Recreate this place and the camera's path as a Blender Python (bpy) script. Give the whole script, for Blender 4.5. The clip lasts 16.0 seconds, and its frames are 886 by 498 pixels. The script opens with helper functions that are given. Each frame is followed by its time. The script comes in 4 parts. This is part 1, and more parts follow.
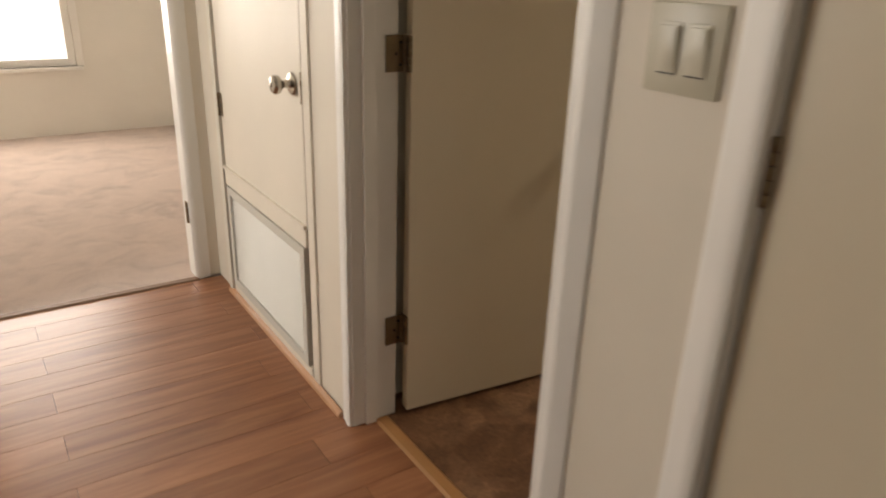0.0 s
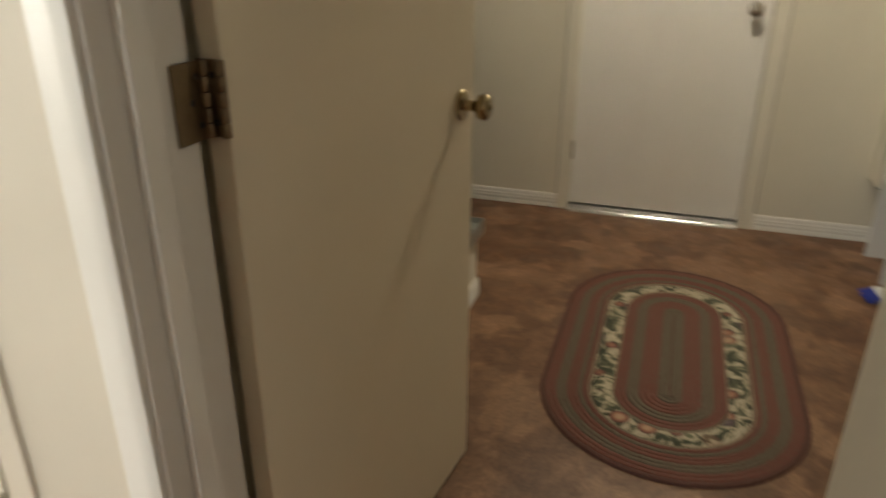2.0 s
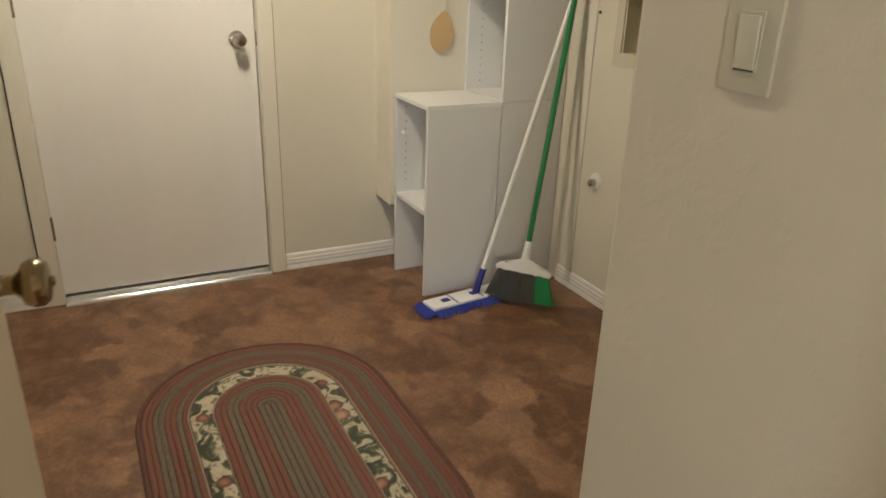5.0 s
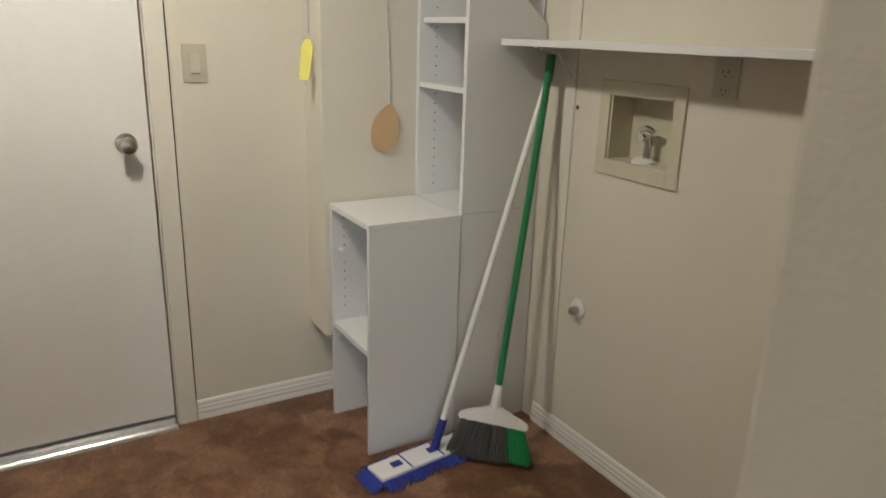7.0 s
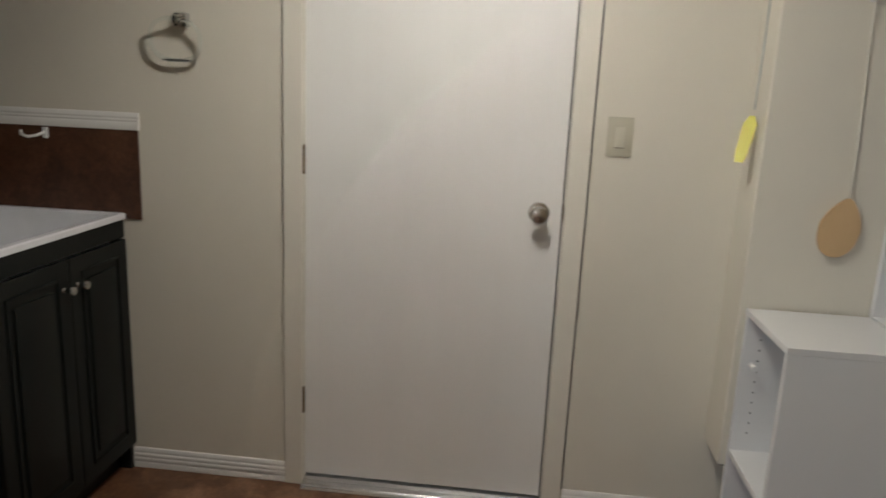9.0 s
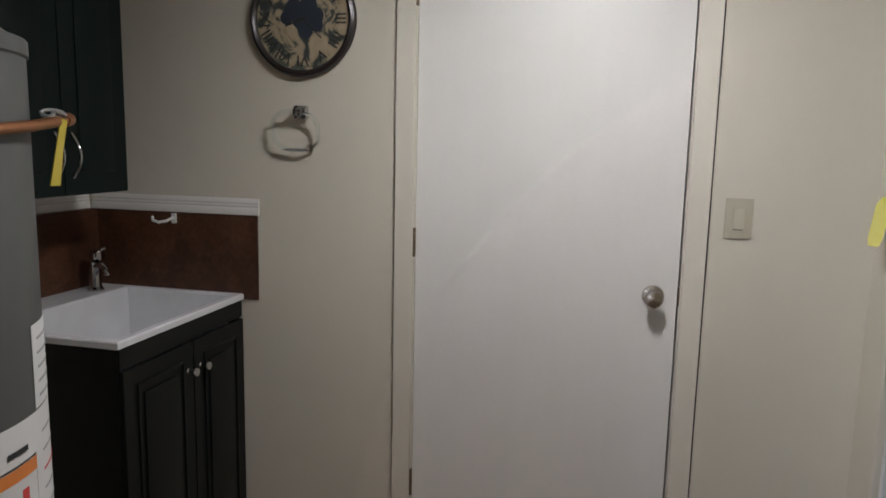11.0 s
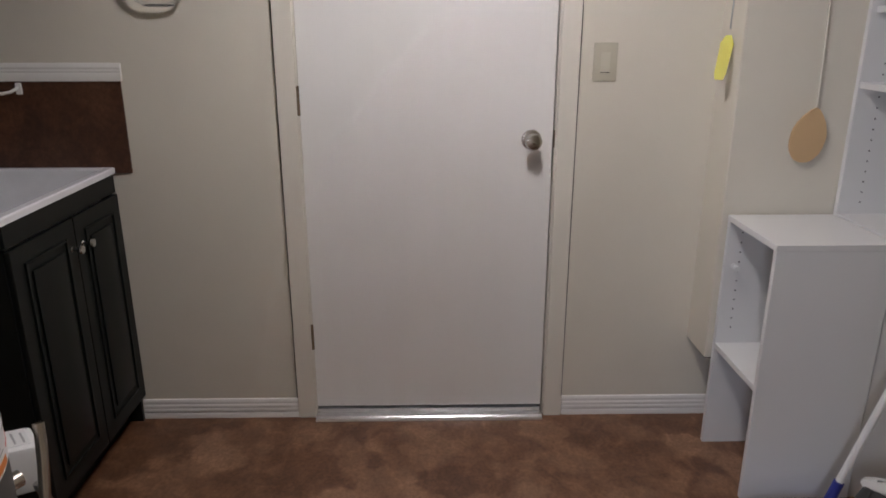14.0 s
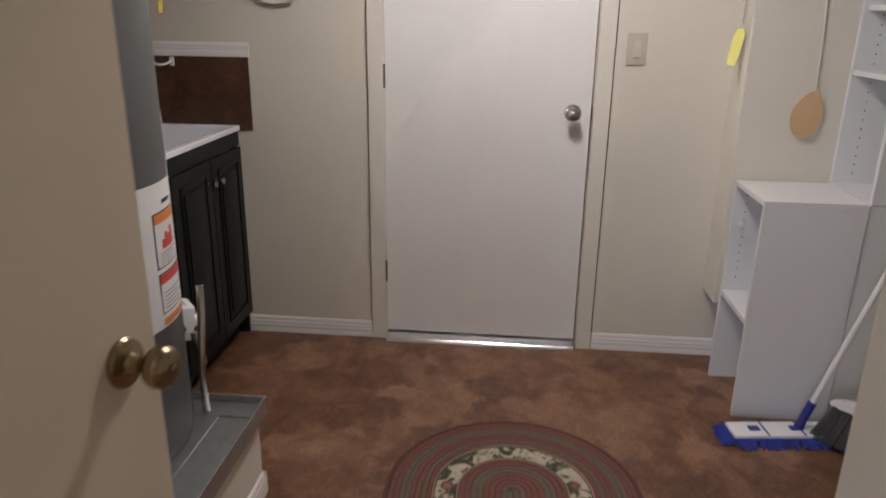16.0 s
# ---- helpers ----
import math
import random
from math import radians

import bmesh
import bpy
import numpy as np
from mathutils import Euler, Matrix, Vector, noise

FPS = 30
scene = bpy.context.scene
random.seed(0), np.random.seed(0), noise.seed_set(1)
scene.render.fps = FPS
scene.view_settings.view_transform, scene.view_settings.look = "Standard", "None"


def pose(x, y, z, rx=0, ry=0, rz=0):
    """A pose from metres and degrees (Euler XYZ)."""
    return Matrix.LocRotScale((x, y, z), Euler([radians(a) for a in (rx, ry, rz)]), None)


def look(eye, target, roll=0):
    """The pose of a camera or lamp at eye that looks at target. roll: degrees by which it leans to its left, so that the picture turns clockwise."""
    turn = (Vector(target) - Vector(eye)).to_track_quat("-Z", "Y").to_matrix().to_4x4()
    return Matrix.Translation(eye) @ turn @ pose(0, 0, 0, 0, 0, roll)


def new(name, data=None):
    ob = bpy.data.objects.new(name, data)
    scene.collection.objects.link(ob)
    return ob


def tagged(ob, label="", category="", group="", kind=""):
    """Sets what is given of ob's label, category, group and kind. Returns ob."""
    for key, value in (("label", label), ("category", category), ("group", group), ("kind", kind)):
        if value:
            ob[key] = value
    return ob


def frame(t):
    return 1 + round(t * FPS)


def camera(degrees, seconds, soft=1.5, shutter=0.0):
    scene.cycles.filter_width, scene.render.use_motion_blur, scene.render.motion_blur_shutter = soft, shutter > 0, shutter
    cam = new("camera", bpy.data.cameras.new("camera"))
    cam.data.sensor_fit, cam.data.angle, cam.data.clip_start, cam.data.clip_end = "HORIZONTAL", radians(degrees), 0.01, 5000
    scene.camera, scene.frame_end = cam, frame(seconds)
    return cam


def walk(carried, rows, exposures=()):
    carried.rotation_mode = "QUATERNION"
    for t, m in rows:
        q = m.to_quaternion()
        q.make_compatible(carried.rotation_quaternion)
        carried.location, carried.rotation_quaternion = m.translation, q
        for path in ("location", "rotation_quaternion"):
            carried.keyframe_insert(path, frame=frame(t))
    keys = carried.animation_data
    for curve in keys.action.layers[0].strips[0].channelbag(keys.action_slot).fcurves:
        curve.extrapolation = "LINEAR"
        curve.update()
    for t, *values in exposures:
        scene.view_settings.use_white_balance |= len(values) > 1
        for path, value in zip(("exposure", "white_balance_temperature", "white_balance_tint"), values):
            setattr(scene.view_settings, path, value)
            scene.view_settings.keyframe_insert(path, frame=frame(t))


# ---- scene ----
cam = camera(64.4, 16.0, soft=1.65, shutter=0.5)
PATH = [
    (0, (0.705, 1.476, 1.307), (1.75, 3.009, 0.56), 2.0),
    (0.5, (0.738, 1.783, 1.281), (1.74, 3.333, 0.512), 0.9),
    (1, (0.766, 2.125, 1.295), (1.981, 3.464, 0.44), -1.6),
    (1.5, (0.929, 2.385, 1.286), (2.417, 3.411, 0.43), -0.1),
    (2, (0.96, 2.552, 1.262), (2.702, 3.135, 0.47), 0.2),
    (2.5, (1.0, 2.712, 1.265), (2.788, 2.705, 0.368), -0.9),
    (3, (1.18, 2.77, 1.262), (2.991, 2.547, 0.443), 0.3),
    (3.5, (1.316, 2.839, 1.269), (3.07, 2.356, 0.438), 1.4),
    (4, (1.397, 2.915, 1.286), (3.074, 2.174, 0.486), 1.2),
    (4.2, (1.415, 2.934, 1.278), (3.075, 2.138, 0.496), 1.5),
    (6.5, (1.916, 2.594, 1.355), (3.563, 1.689, 0.67), 2.2),
    (7, (2.069, 2.54, 1.371), (3.714, 1.566, 0.784), 1.7),
    (7.5, (2.177, 2.411, 1.384), (3.982, 1.731, 0.856), 1.4),
    (8, (2.237, 2.336, 1.401), (4.154, 2.097, 0.882), 1.9),
    (8.5, (2.283, 2.304, 1.348), (4.231, 2.358, 0.901), 2.4),
    (9, (2.282, 2.356, 1.368), (4.224, 2.554, 0.93), 2.6),
    (9.5, (2.287, 2.4, 1.386), (4.201, 2.748, 0.92), 2.9),
    (10, (2.283, 2.454, 1.421), (4.195, 2.838, 0.977), 3.4),
    (10.2, (2.291, 2.426, 1.447), (4.204, 2.844, 1.035), 2.6),
    (12.3, (2.280, 2.456, 1.436), (4.219, 2.869, 1.226), 1.2),
    (12.5, (2.291, 2.448, 1.43), (4.23, 2.858, 1.165), 1.1),
    (13, (2.27, 2.543, 1.43), (4.212, 2.798, 1.027), 0.7),
    (13.5, (2.224, 2.608, 1.401), (4.156, 2.744, 0.901), 0.3),
    (14, (2.177, 2.616, 1.368), (4.083, 2.58, 0.761), 0.0),
    (14.5, (2.062, 2.521, 1.307), (3.981, 2.518, 0.745), -0.3),
    (15, (1.876, 2.531, 1.342), (3.795, 2.553, 0.777), 1.3),
    (15.5, (1.778, 2.501, 1.34), (3.699, 2.656, 0.804), 1.0),
    (16, (1.631, 2.523, 1.364), (3.522, 2.701, 0.737), 0.8),
]
EXPOSURES = [(0.0, -0.5, 7600, 14), (0.7, -0.68, 7600, 11), (1.5, -0.52, 7400, 5), (2.1, -0.3, 7100, 5), (2.4, -0.1, 7500, 6), (2.9, 0.1, 7600, 7), (4.2, 0.1, 7300, 7), (6.5, -0.02, 6350, 8), (8.0, -0.33, 5950, 7), (9.0, -0.47, 5900, 10), (10.0, -0.47, 5700, 11), (12.3, -0.74, 5450, 15), (13.0, -0.68, 5500, 13), (13.7, -0.60, 5600, 18), (14.5, -0.25, 5700, 19), (16.0, -0.25, 5800, 19)]
walk(cam, [(t, look(eye, target, roll)) for t, eye, target, roll in PATH], EXPOSURES)

# ---- light ----
LAMP = (3.62, 2.54, 2.215)
world = bpy.data.worlds.new("world")
scene.world = world
world.use_nodes = True
sky = world.node_tree.nodes.new("ShaderNodeTexSky")
sky.sky_type, sky.sun_disc = "NISHITA", False
sky.sun_elevation, sky.sun_rotation = radians(48), radians(90)
world.node_tree.links.new(sky.outputs[0], world.node_tree.nodes["Background"].inputs[0])
world.node_tree.nodes["Background"].inputs[1].default_value = 0.15


def lamp(name, kind, energy, colour, m, size=0.2, size_y=None):
    data = bpy.data.lights.new(name, kind)
    data.energy, data.color = energy, colour
    if kind == "AREA":
        data.shape, data.size = "RECTANGLE", size
        data.size_y = size_y or size
    elif kind == "POINT":
        data.shadow_soft_size = size
    elif kind == "SUN":
        data.angle = radians(0.5)
    ob = new(name, data)
    ob.matrix_basis = m
    return ob


lamp("ceiling_lamp_light", "AREA", 24, (1.0, 0.91, 0.77), pose(*LAMP), 0.20)
lamp("window_daylight", "AREA", 70, (0.97, 0.97, 0.97), look((0.75, 7.40, 1.30), (0.75, 2.0, 0.6)), 1.2, 1.3)
# added fill from the unseen west side, brightens closet and casings
lamp("hall_side_fill", "AREA", 41, (0.93, 0.97, 1.0), look((-0.84, 3.90, 1.35), (1.5, 4.0, 0.9)), 0.75, 1.1)
# weak cool fill added behind the camera for the door jamb
lamp("hall_end_fill", "AREA", 4, (0.84, 0.93, 1.0), look((0.0, -1.12, 1.35), (1.3, 3.0, 1.0)), 1.1, 1.1)
lamp("sun", "SUN", 2.5, (1.0, 0.95, 0.88), pose(0, 0, 0, 42, 0, 90))

# ---- materials ----


class Nodes:
    """A principled material and short ways to wire it."""

    def __init__(self, name, rough=0.5, metal=0.0):
        self.mat = bpy.data.materials.new(name)
        self.mat.use_nodes = True
        self.tree = self.mat.node_tree
        self.bsdf = self.tree.nodes["Principled BSDF"]
        self.bsdf.inputs["Roughness"].default_value = rough
        self.bsdf.inputs["Metallic"].default_value = metal
        self.where = self.tree.nodes.new("ShaderNodeTexCoord").outputs["Object"]

    def node(self, kind, **inputs):
        n = self.tree.nodes.new("ShaderNode" + kind)
        for key, value in inputs.items():
            socket = n.inputs[key.replace("_", " ")]
            if isinstance(value, bpy.types.NodeSocket):
                self.tree.links.new(value, socket)
            else:
                socket.default_value = value
        return n

    def scaled(self, x, y, z, source=None):
        n = self.node("Mapping", Scale=(x, y, z))
        self.tree.links.new(source or self.where, n.inputs["Vector"])
        return n.outputs[0]

    def noise(self, scale, detail=4.0, vector=None, rough=0.55, warp=0.0):
        n = self.node("TexNoise", Scale=scale, Detail=detail, Roughness=rough, Distortion=warp)
        self.tree.links.new(vector or self.where, n.inputs["Vector"])
        return n.outputs[0]

    def ramp(self, value, stops):
        n = self.node("ValToRGB")
        self.tree.links.new(value, n.inputs[0])
        cells = n.color_ramp.elements
        while len(cells) < len(stops):
            cells.new(0.5)
        for cell, (at, colour) in zip(cells, stops):
            cell.position, cell.color = at, (*colour, 1)
        return n.outputs[0]

    def mix(self, factor, a, b, blend="MIX"):
        n = self.tree.nodes.new("ShaderNodeMix")
        n.data_type, n.blend_type = "RGBA", blend
        for socket, value in ((n.inputs[0], factor), (n.inputs[6], a), (n.inputs[7], b)):
            if isinstance(value, bpy.types.NodeSocket):
                self.tree.links.new(value, socket)
            else:
                socket.default_value = value if isinstance(value, (int, float)) else (*value, 1)
        return n.outputs[2]

    def colour(self, value):
        if isinstance(value, bpy.types.NodeSocket):
            self.tree.links.new(value, self.bsdf.inputs["Base Color"])
        else:
            self.bsdf.inputs["Base Color"].default_value = (*value, 1)
        return self

    def rough(self, value):
        self.tree.links.new(value, self.bsdf.inputs["Roughness"])
        return self

    def bump(self, height, strength, distance):
        n = self.node("Bump", Strength=strength, Distance=distance, Height=height)
        self.tree.links.new(n.outputs[0], self.bsdf.inputs["Normal"])
        return self


def shade(c, f):
    return tuple(min(1, v * f) for v in c)


def painted(name, c, rough=0.5, grain=140, relief=0.15, spread=0.06, deep=0.0015):
    """Paint with faint cloudy stains and a fine rolled or sprayed relief."""
    m = Nodes(name, rough)
    big = m.noise(2.3, 5)
    m.colour(m.ramp(big, [(0.25, shade(c, 1 - spread)), (0.75, shade(c, 1 + spread * 0.6))]))
    return m.bump(m.noise(grain, 3), relief, deep).mat


def stippled(name, c):
    """Wall paint over a hand-trowelled knock-down texture."""
    m = Nodes(name, 0.6)
    m.colour(m.ramp(m.noise(3, 5), [(0.25, shade(c, 0.94)), (0.75, shade(c, 1.03))]))
    blobs = m.ramp(m.noise(21, 5, warp=0.3, rough=0.6), [(0.50, (0, 0, 0)), (0.66, (1, 1, 1))])
    fine = m.noise(150, 2)
    return m.bump(m.mix(0.35, blobs, fine), 0.34, 0.0025).mat


def metal(name, c, rough=0.25):
    m = Nodes(name, rough, 1.0)
    m.colour(m.ramp(m.noise(30, 4), [(0.3, shade(c, 0.85)), (0.7, c)]))
    return m.mat


def plastic(name, c, rough=0.35):
    m = Nodes(name, rough)
    m.colour(m.ramp(m.noise(12, 4), [(0.3, shade(c, 0.93)), (0.7, c)]))
    return m.bump(m.noise(300, 2), 0.05, 0.0005).mat


def vinyl(name, c0, c1, c2, c3, rough):
    """Brown sheet vinyl printed with mottled slate-like patches."""
    m = Nodes(name, rough)
    wander = m.node("TexNoise", Scale=9.0, Detail=4.0)
    m.tree.links.new(m.where, wander.inputs["Vector"])
    warp = m.mix(0.16, m.where, wander.outputs[1])
    patch = m.tree.nodes.new("ShaderNodeTexVoronoi")
    patch.feature = "SMOOTH_F1"
    patch.inputs["Scale"].default_value, patch.inputs["Smoothness"].default_value = 9.0, 0.55
    m.tree.links.new(warp, patch.inputs["Vector"])
    tone = m.ramp(patch.outputs["Color"], [(0.15, c0), (0.45, c1), (0.85, c3)])
    cloud = m.ramp(m.noise(10.5, 8, rough=0.68, warp=0.8), [(0.30, c0), (0.5, c1), (0.62, c2), (0.78, c3)])
    base = m.mix(0.45, cloud, tone)
    speck = m.ramp(m.noise(75, 6, rough=0.7), [(0.35, (0.55, 0.5, 0.45)), (0.6, (1, 1, 1))])
    m.colour(m.mix(0.75, base, speck, "MULTIPLY"))
    m.rough(m.ramp(m.noise(9, 4), [(0.3, (rough - 0.08,) * 3), (0.7, (rough + 0.12,) * 3)]))
    return m.bump(m.noise(60, 5), 0.12, 0.002).mat


def plank_wood(name):
    """Warm brown laminate with long grain; each board has its own tone."""
    m = Nodes(name, 0.33)
    lane = m.node("ObjectInfo").outputs["Random"]
    spot = m.node("VectorMath")
    spot.operation = "ADD"
    m.tree.links.new(m.scaled(0.9, 11, 1), spot.inputs[0])
    shift = m.node("CombineXYZ")
    many = m.node("Math")
    many.operation = "MULTIPLY"
    m.tree.links.new(lane, many.inputs[0])
    many.inputs[1].default_value = 37.0
    m.tree.links.new(many.outputs[0], shift.inputs["X"])
    m.tree.links.new(many.outputs[0], shift.inputs["Z"])
    m.tree.links.new(shift.outputs[0], spot.inputs[1])
    grain = m.noise(2.4, 9, spot.outputs[0], 0.62, 0.7)
    fine = m.noise(30, 5, m.scaled(1, 9, 1), 0.6)
    wood = m.ramp(grain, [(0.26, (0.190, 0.074, 0.035)), (0.47, (0.290, 0.122, 0.060)), (0.72, (0.410, 0.192, 0.100))])
    tone = m.ramp(lane, [(0.0, (0.80, 0.78, 0.76)), (1.0, (1.0, 1.0, 1.0))])
    wood = m.mix(1.0, wood, tone, "MULTIPLY")
    m.colour(m.mix(0.22, wood, m.ramp(fine, [(0.3, (0.650, 0.585, 0.520)), (0.6, (1, 1, 1))]), "MULTIPLY"))
    m.rough(m.ramp(fine, [(0.2, (0.28,) * 3), (0.8, (0.44,) * 3)]))
    return m.bump(fine, 0.12, 0.0008).mat


def carpet_pile(name, c):
    m = Nodes(name, 0.95)
    m.bsdf.inputs["Sheen Weight"].default_value = 0.3
    brushed = m.noise(4.5, 7, rough=0.65, warp=0.8)
    tuft = m.noise(210, 3)
    m.colour(m.mix(0.55, m.ramp(brushed, [(0.3, shade(c, 0.72)), (0.52, c), (0.75, shade(c, 1.15))]),
                   m.ramp(tuft, [(0.3, (0.55, 0.52, 0.5)), (0.65, (1, 1, 1))]), "MULTIPLY"))
    return m.bump(m.mix(0.5, brushed, tuft), 0.7, 0.012).mat


def braid(name, c, d):
    """Braided rug yarn: short dashes of two shades along the strand."""
    m = Nodes(name, 0.9)
    dash = m.noise(120, 3, rough=0.75)
    m.colour(m.ramp(dash, [(0.38, shade(d, 0.7)), (0.48, c), (0.60, c), (0.68, d)]))
    return m.bump(m.noise(160, 3), 0.8, 0.004).mat


def floral(name):
    """Woven band of cream with green leaves, dark stems and rust-red fruit."""
    m = Nodes(name, 0.9)
    leaf = m.noise(17, 3, rough=0.55, warp=1.3)
    base = m.ramp(leaf, [(0.40, (0.045, 0.050, 0.030)), (0.46, (0.12, 0.125, 0.075)), (0.495, (0.40, 0.345, 0.25)), (0.60, (0.50, 0.43, 0.32)), (0.655, (0.15, 0.15, 0.09))])
    fruit = m.node("TexVoronoi", Scale=12.5, Vector=m.where)
    inside = m.ramp(fruit.outputs["Distance"], [(0.33, (1, 1, 1)), (0.39, (0, 0, 0))])
    flesh = m.ramp(fruit.outputs["Distance"], [(0.10, (0.45, 0.29, 0.19)), (0.24, (0.30, 0.13, 0.085)), (0.35, (0.085, 0.03, 0.028))])
    plum = m.ramp(fruit.outputs["Distance"], [(0.08, (0.16, 0.12, 0.12)), (0.34, (0.045, 0.03, 0.03))])
    kind = m.ramp(fruit.outputs["Color"], [(0.70, (0, 0, 0)), (0.72, (1, 1, 1))])
    pick = m.ramp(fruit.outputs["Color"], [(0.38, (0, 0, 0)), (0.41, (1, 1, 1))])
    m.colour(m.mix(m.mix(1.0, inside, pick, "MULTIPLY"), base, m.mix(kind, flesh, plum)))
    return m.bump(m.noise(160, 3), 0.7, 0.004).mat


def clock_face(name):
    m = Nodes(name, 0.5)
    leaf = m.noise(15, 4, rough=0.55, warp=1.0)
    m.colour(m.ramp(leaf, [(0.40, (0.05, 0.06, 0.06)), (0.46, (0.13, 0.14, 0.11)), (0.50, (0.42, 0.34, 0.22)), (0.7, (0.50, 0.42, 0.29))]))
    return m.mat


CREAM = (0.70, 0.655, 0.555)
wall_mat = painted("cream_wall_paint", CREAM, 0.55, 60, 0.10, 0.05)
stub_mat = stippled("textured_cream_wall_paint", (0.60, 0.545, 0.44))
hall_mat = painted("hall_wall_paint", (0.74, 0.68, 0.58), 0.55, 60, 0.10)
bed_mat = painted("bedroom_wall_paint", (0.75, 0.72, 0.66), 0.6, 60, 0.1)
ceiling_mat = stippled("ceiling_paint", (0.80, 0.78, 0.73))
slab = Nodes("white_door_paint", 0.33)
streak = slab.noise(5.0, 5, slab.scaled(1, 3.2, 0.12), 0.6)
slab.colour(slab.mix(0.5, slab.ramp(streak, [(0.3, (0.785, 0.77, 0.737)), (0.7, (0.815, 0.80, 0.768))]), slab.ramp(slab.noise(2.0, 6), [(0.3, (0.74, 0.725, 0.69)), (0.7, (0.82, 0.805, 0.775))])))
slab.rough(slab.ramp(slab.noise(4, 5), [(0.3, (0.28,) * 3), (0.7, (0.42,) * 3)]))
slab_mat = slab.bump(slab.noise(14, 4, slab.scaled(1, 2, 0.5)), 0.04, 0.002).mat
leaf_mat = painted("almond_door_paint", (0.72, 0.64, 0.50), 0.42, 50, 0.06, 0.04)
closet_mat = painted("cream_closet_paint", (0.76, 0.70, 0.60), 0.45, 50, 0.06)
trim_mat = painted("cream_trim_paint", (0.74, 0.70, 0.61), 0.4, 90, 0.06)
white_trim = painted("white_trim_paint", (0.80, 0.78, 0.74), 0.38, 90, 0.08)
base_mat = painted("white_baseboard_vinyl", (0.78, 0.76, 0.72), 0.35, 90, 0.06)
melamine = painted("white_melamine", (0.72, 0.715, 0.705), 0.3, 200, 0.03, 0.02)
floor_mat = vinyl("brown_sheet_vinyl", (0.082, 0.037, 0.020), (0.165, 0.078, 0.040), (0.27, 0.138, 0.074), (0.42, 0.25, 0.150), 0.42)
splash_mat = vinyl("dark_brown_vinyl_panel", (0.035, 0.015, 0.008), (0.085, 0.035, 0.017), (0.13, 0.058, 0.030), (0.17, 0.085, 0.045), 0.4)
plank_mat = plank_wood("laminate_plank")
carpet_mat = carpet_pile("beige_carpet", (0.52, 0.40, 0.335))
grille_mat = painted("off_white_grille_paint", (0.60, 0.58, 0.52), 0.45, 90, 0.08)
oak_strip = painted("golden_oak_strip", (0.42, 0.21, 0.085), 0.4, 80, 0.1, 0.2)
shoe_mat = painted("reddish_wood_moulding", (0.45, 0.24, 0.13), 0.4, 80, 0.1, 0.15)
dark_strip = painted("brown_carpet_strip", (0.18, 0.10, 0.06), 0.6, 80, 0.2, 0.15)
aluminium = metal("brushed_aluminium", (0.78, 0.78, 0.79), 0.2)
galvanised = metal("galvanised_sheet", (0.50, 0.53, 0.53), 0.42)
nickel = metal("satin_nickel", (0.55, 0.51, 0.45), 0.25)
chrome = metal("chrome", (0.62, 0.62, 0.62), 0.1)
brass = metal("antique_brass", (0.38, 0.30, 0.175), 0.2)
bronze = metal("worn_bronze_hinge", (0.24, 0.18, 0.115), 0.45)
copper = metal("copper_pipe", (0.42, 0.20, 0.095), 0.42)
cabinet_mat = painted("black_green_cabinet_paint", (0.008, 0.0095, 0.0085), 0.42, 70, 0.06, 0.2)
upper_mat = painted("dark_green_cabinet_paint", (0.0035, 0.009, 0.008), 0.5, 70, 0.06, 0.2)
for dull in (cabinet_mat, upper_mat):
    dull.node_tree.nodes["Principled BSDF"].inputs["Specular IOR Level"].default_value = 0.22
sink_mat = plastic("white_cultured_marble", (0.78, 0.78, 0.80), 0.18)
ivory = plastic("ivory_switch_plastic", (0.54, 0.505, 0.395), 0.32)
rocker_mat = plastic("cream_rocker_plastic", (0.60, 0.57, 0.46), 0.3)
white_plastic = plastic("white_plastic", (0.80, 0.80, 0.78), 0.35)
valve_box_mat = plastic("almond_valve_box_plastic", (0.60, 0.56, 0.43), 0.4)
black_mat = plastic("black_slot", (0.012, 0.012, 0.012), 0.6)
# near-black: painted shade at doors and wall column, also the underlay below the planks
gap_mat = plastic("gap_shade_and_underlay", (0.02, 0.017, 0.013), 0.9)
heater_mat = painted("grey_tank_enamel", (0.08, 0.083, 0.08), 0.45, 60, 0.05, 0.05)
label_mat = plastic("white_label_paper", (0.74, 0.74, 0.73), 0.45)
grey_print = plastic("grey_label_print", (0.38, 0.38, 0.38), 0.6)
orange_print = plastic("orange_label_print", (0.72, 0.24, 0.05), 0.5)
red_print = plastic("red_label_print", (0.58, 0.06, 0.05), 0.5)
black_print = plastic("black_label_print", (0.03, 0.03, 0.03), 0.5)
yellow_mat = plastic("yellow_plastic", (0.60, 0.55, 0.02), 0.45)
yellow_tag = plastic("yellow_strap", (0.42, 0.34, 0.03), 0.6)
tan_mat = painted("tan_leather", (0.64, 0.44, 0.23), 0.55, 120, 0.25, 0.12)
green_mat = plastic("green_plastic", (0.015, 0.21, 0.07), 0.35)
green_bristle = plastic("green_bristles", (0.02, 0.32, 0.10), 0.6)
grey_bristle = plastic("grey_bristles", (0.10, 0.10, 0.095), 0.7)
blue_mat = plastic("blue_plastic", (0.025, 0.035, 0.24), 0.4)
blue_yarn = painted("blue_mop_yarn", (0.03, 0.05, 0.30), 0.9, 240, 0.8, 0.3, 0.004)
clock_rim = plastic("dark_clock_rim", (0.025, 0.02, 0.02), 0.3)
clock_mat = clock_face("patterned_clock_face")
rust = braid("rust_braid", (0.175, 0.062, 0.045), (0.20, 0.13, 0.095))
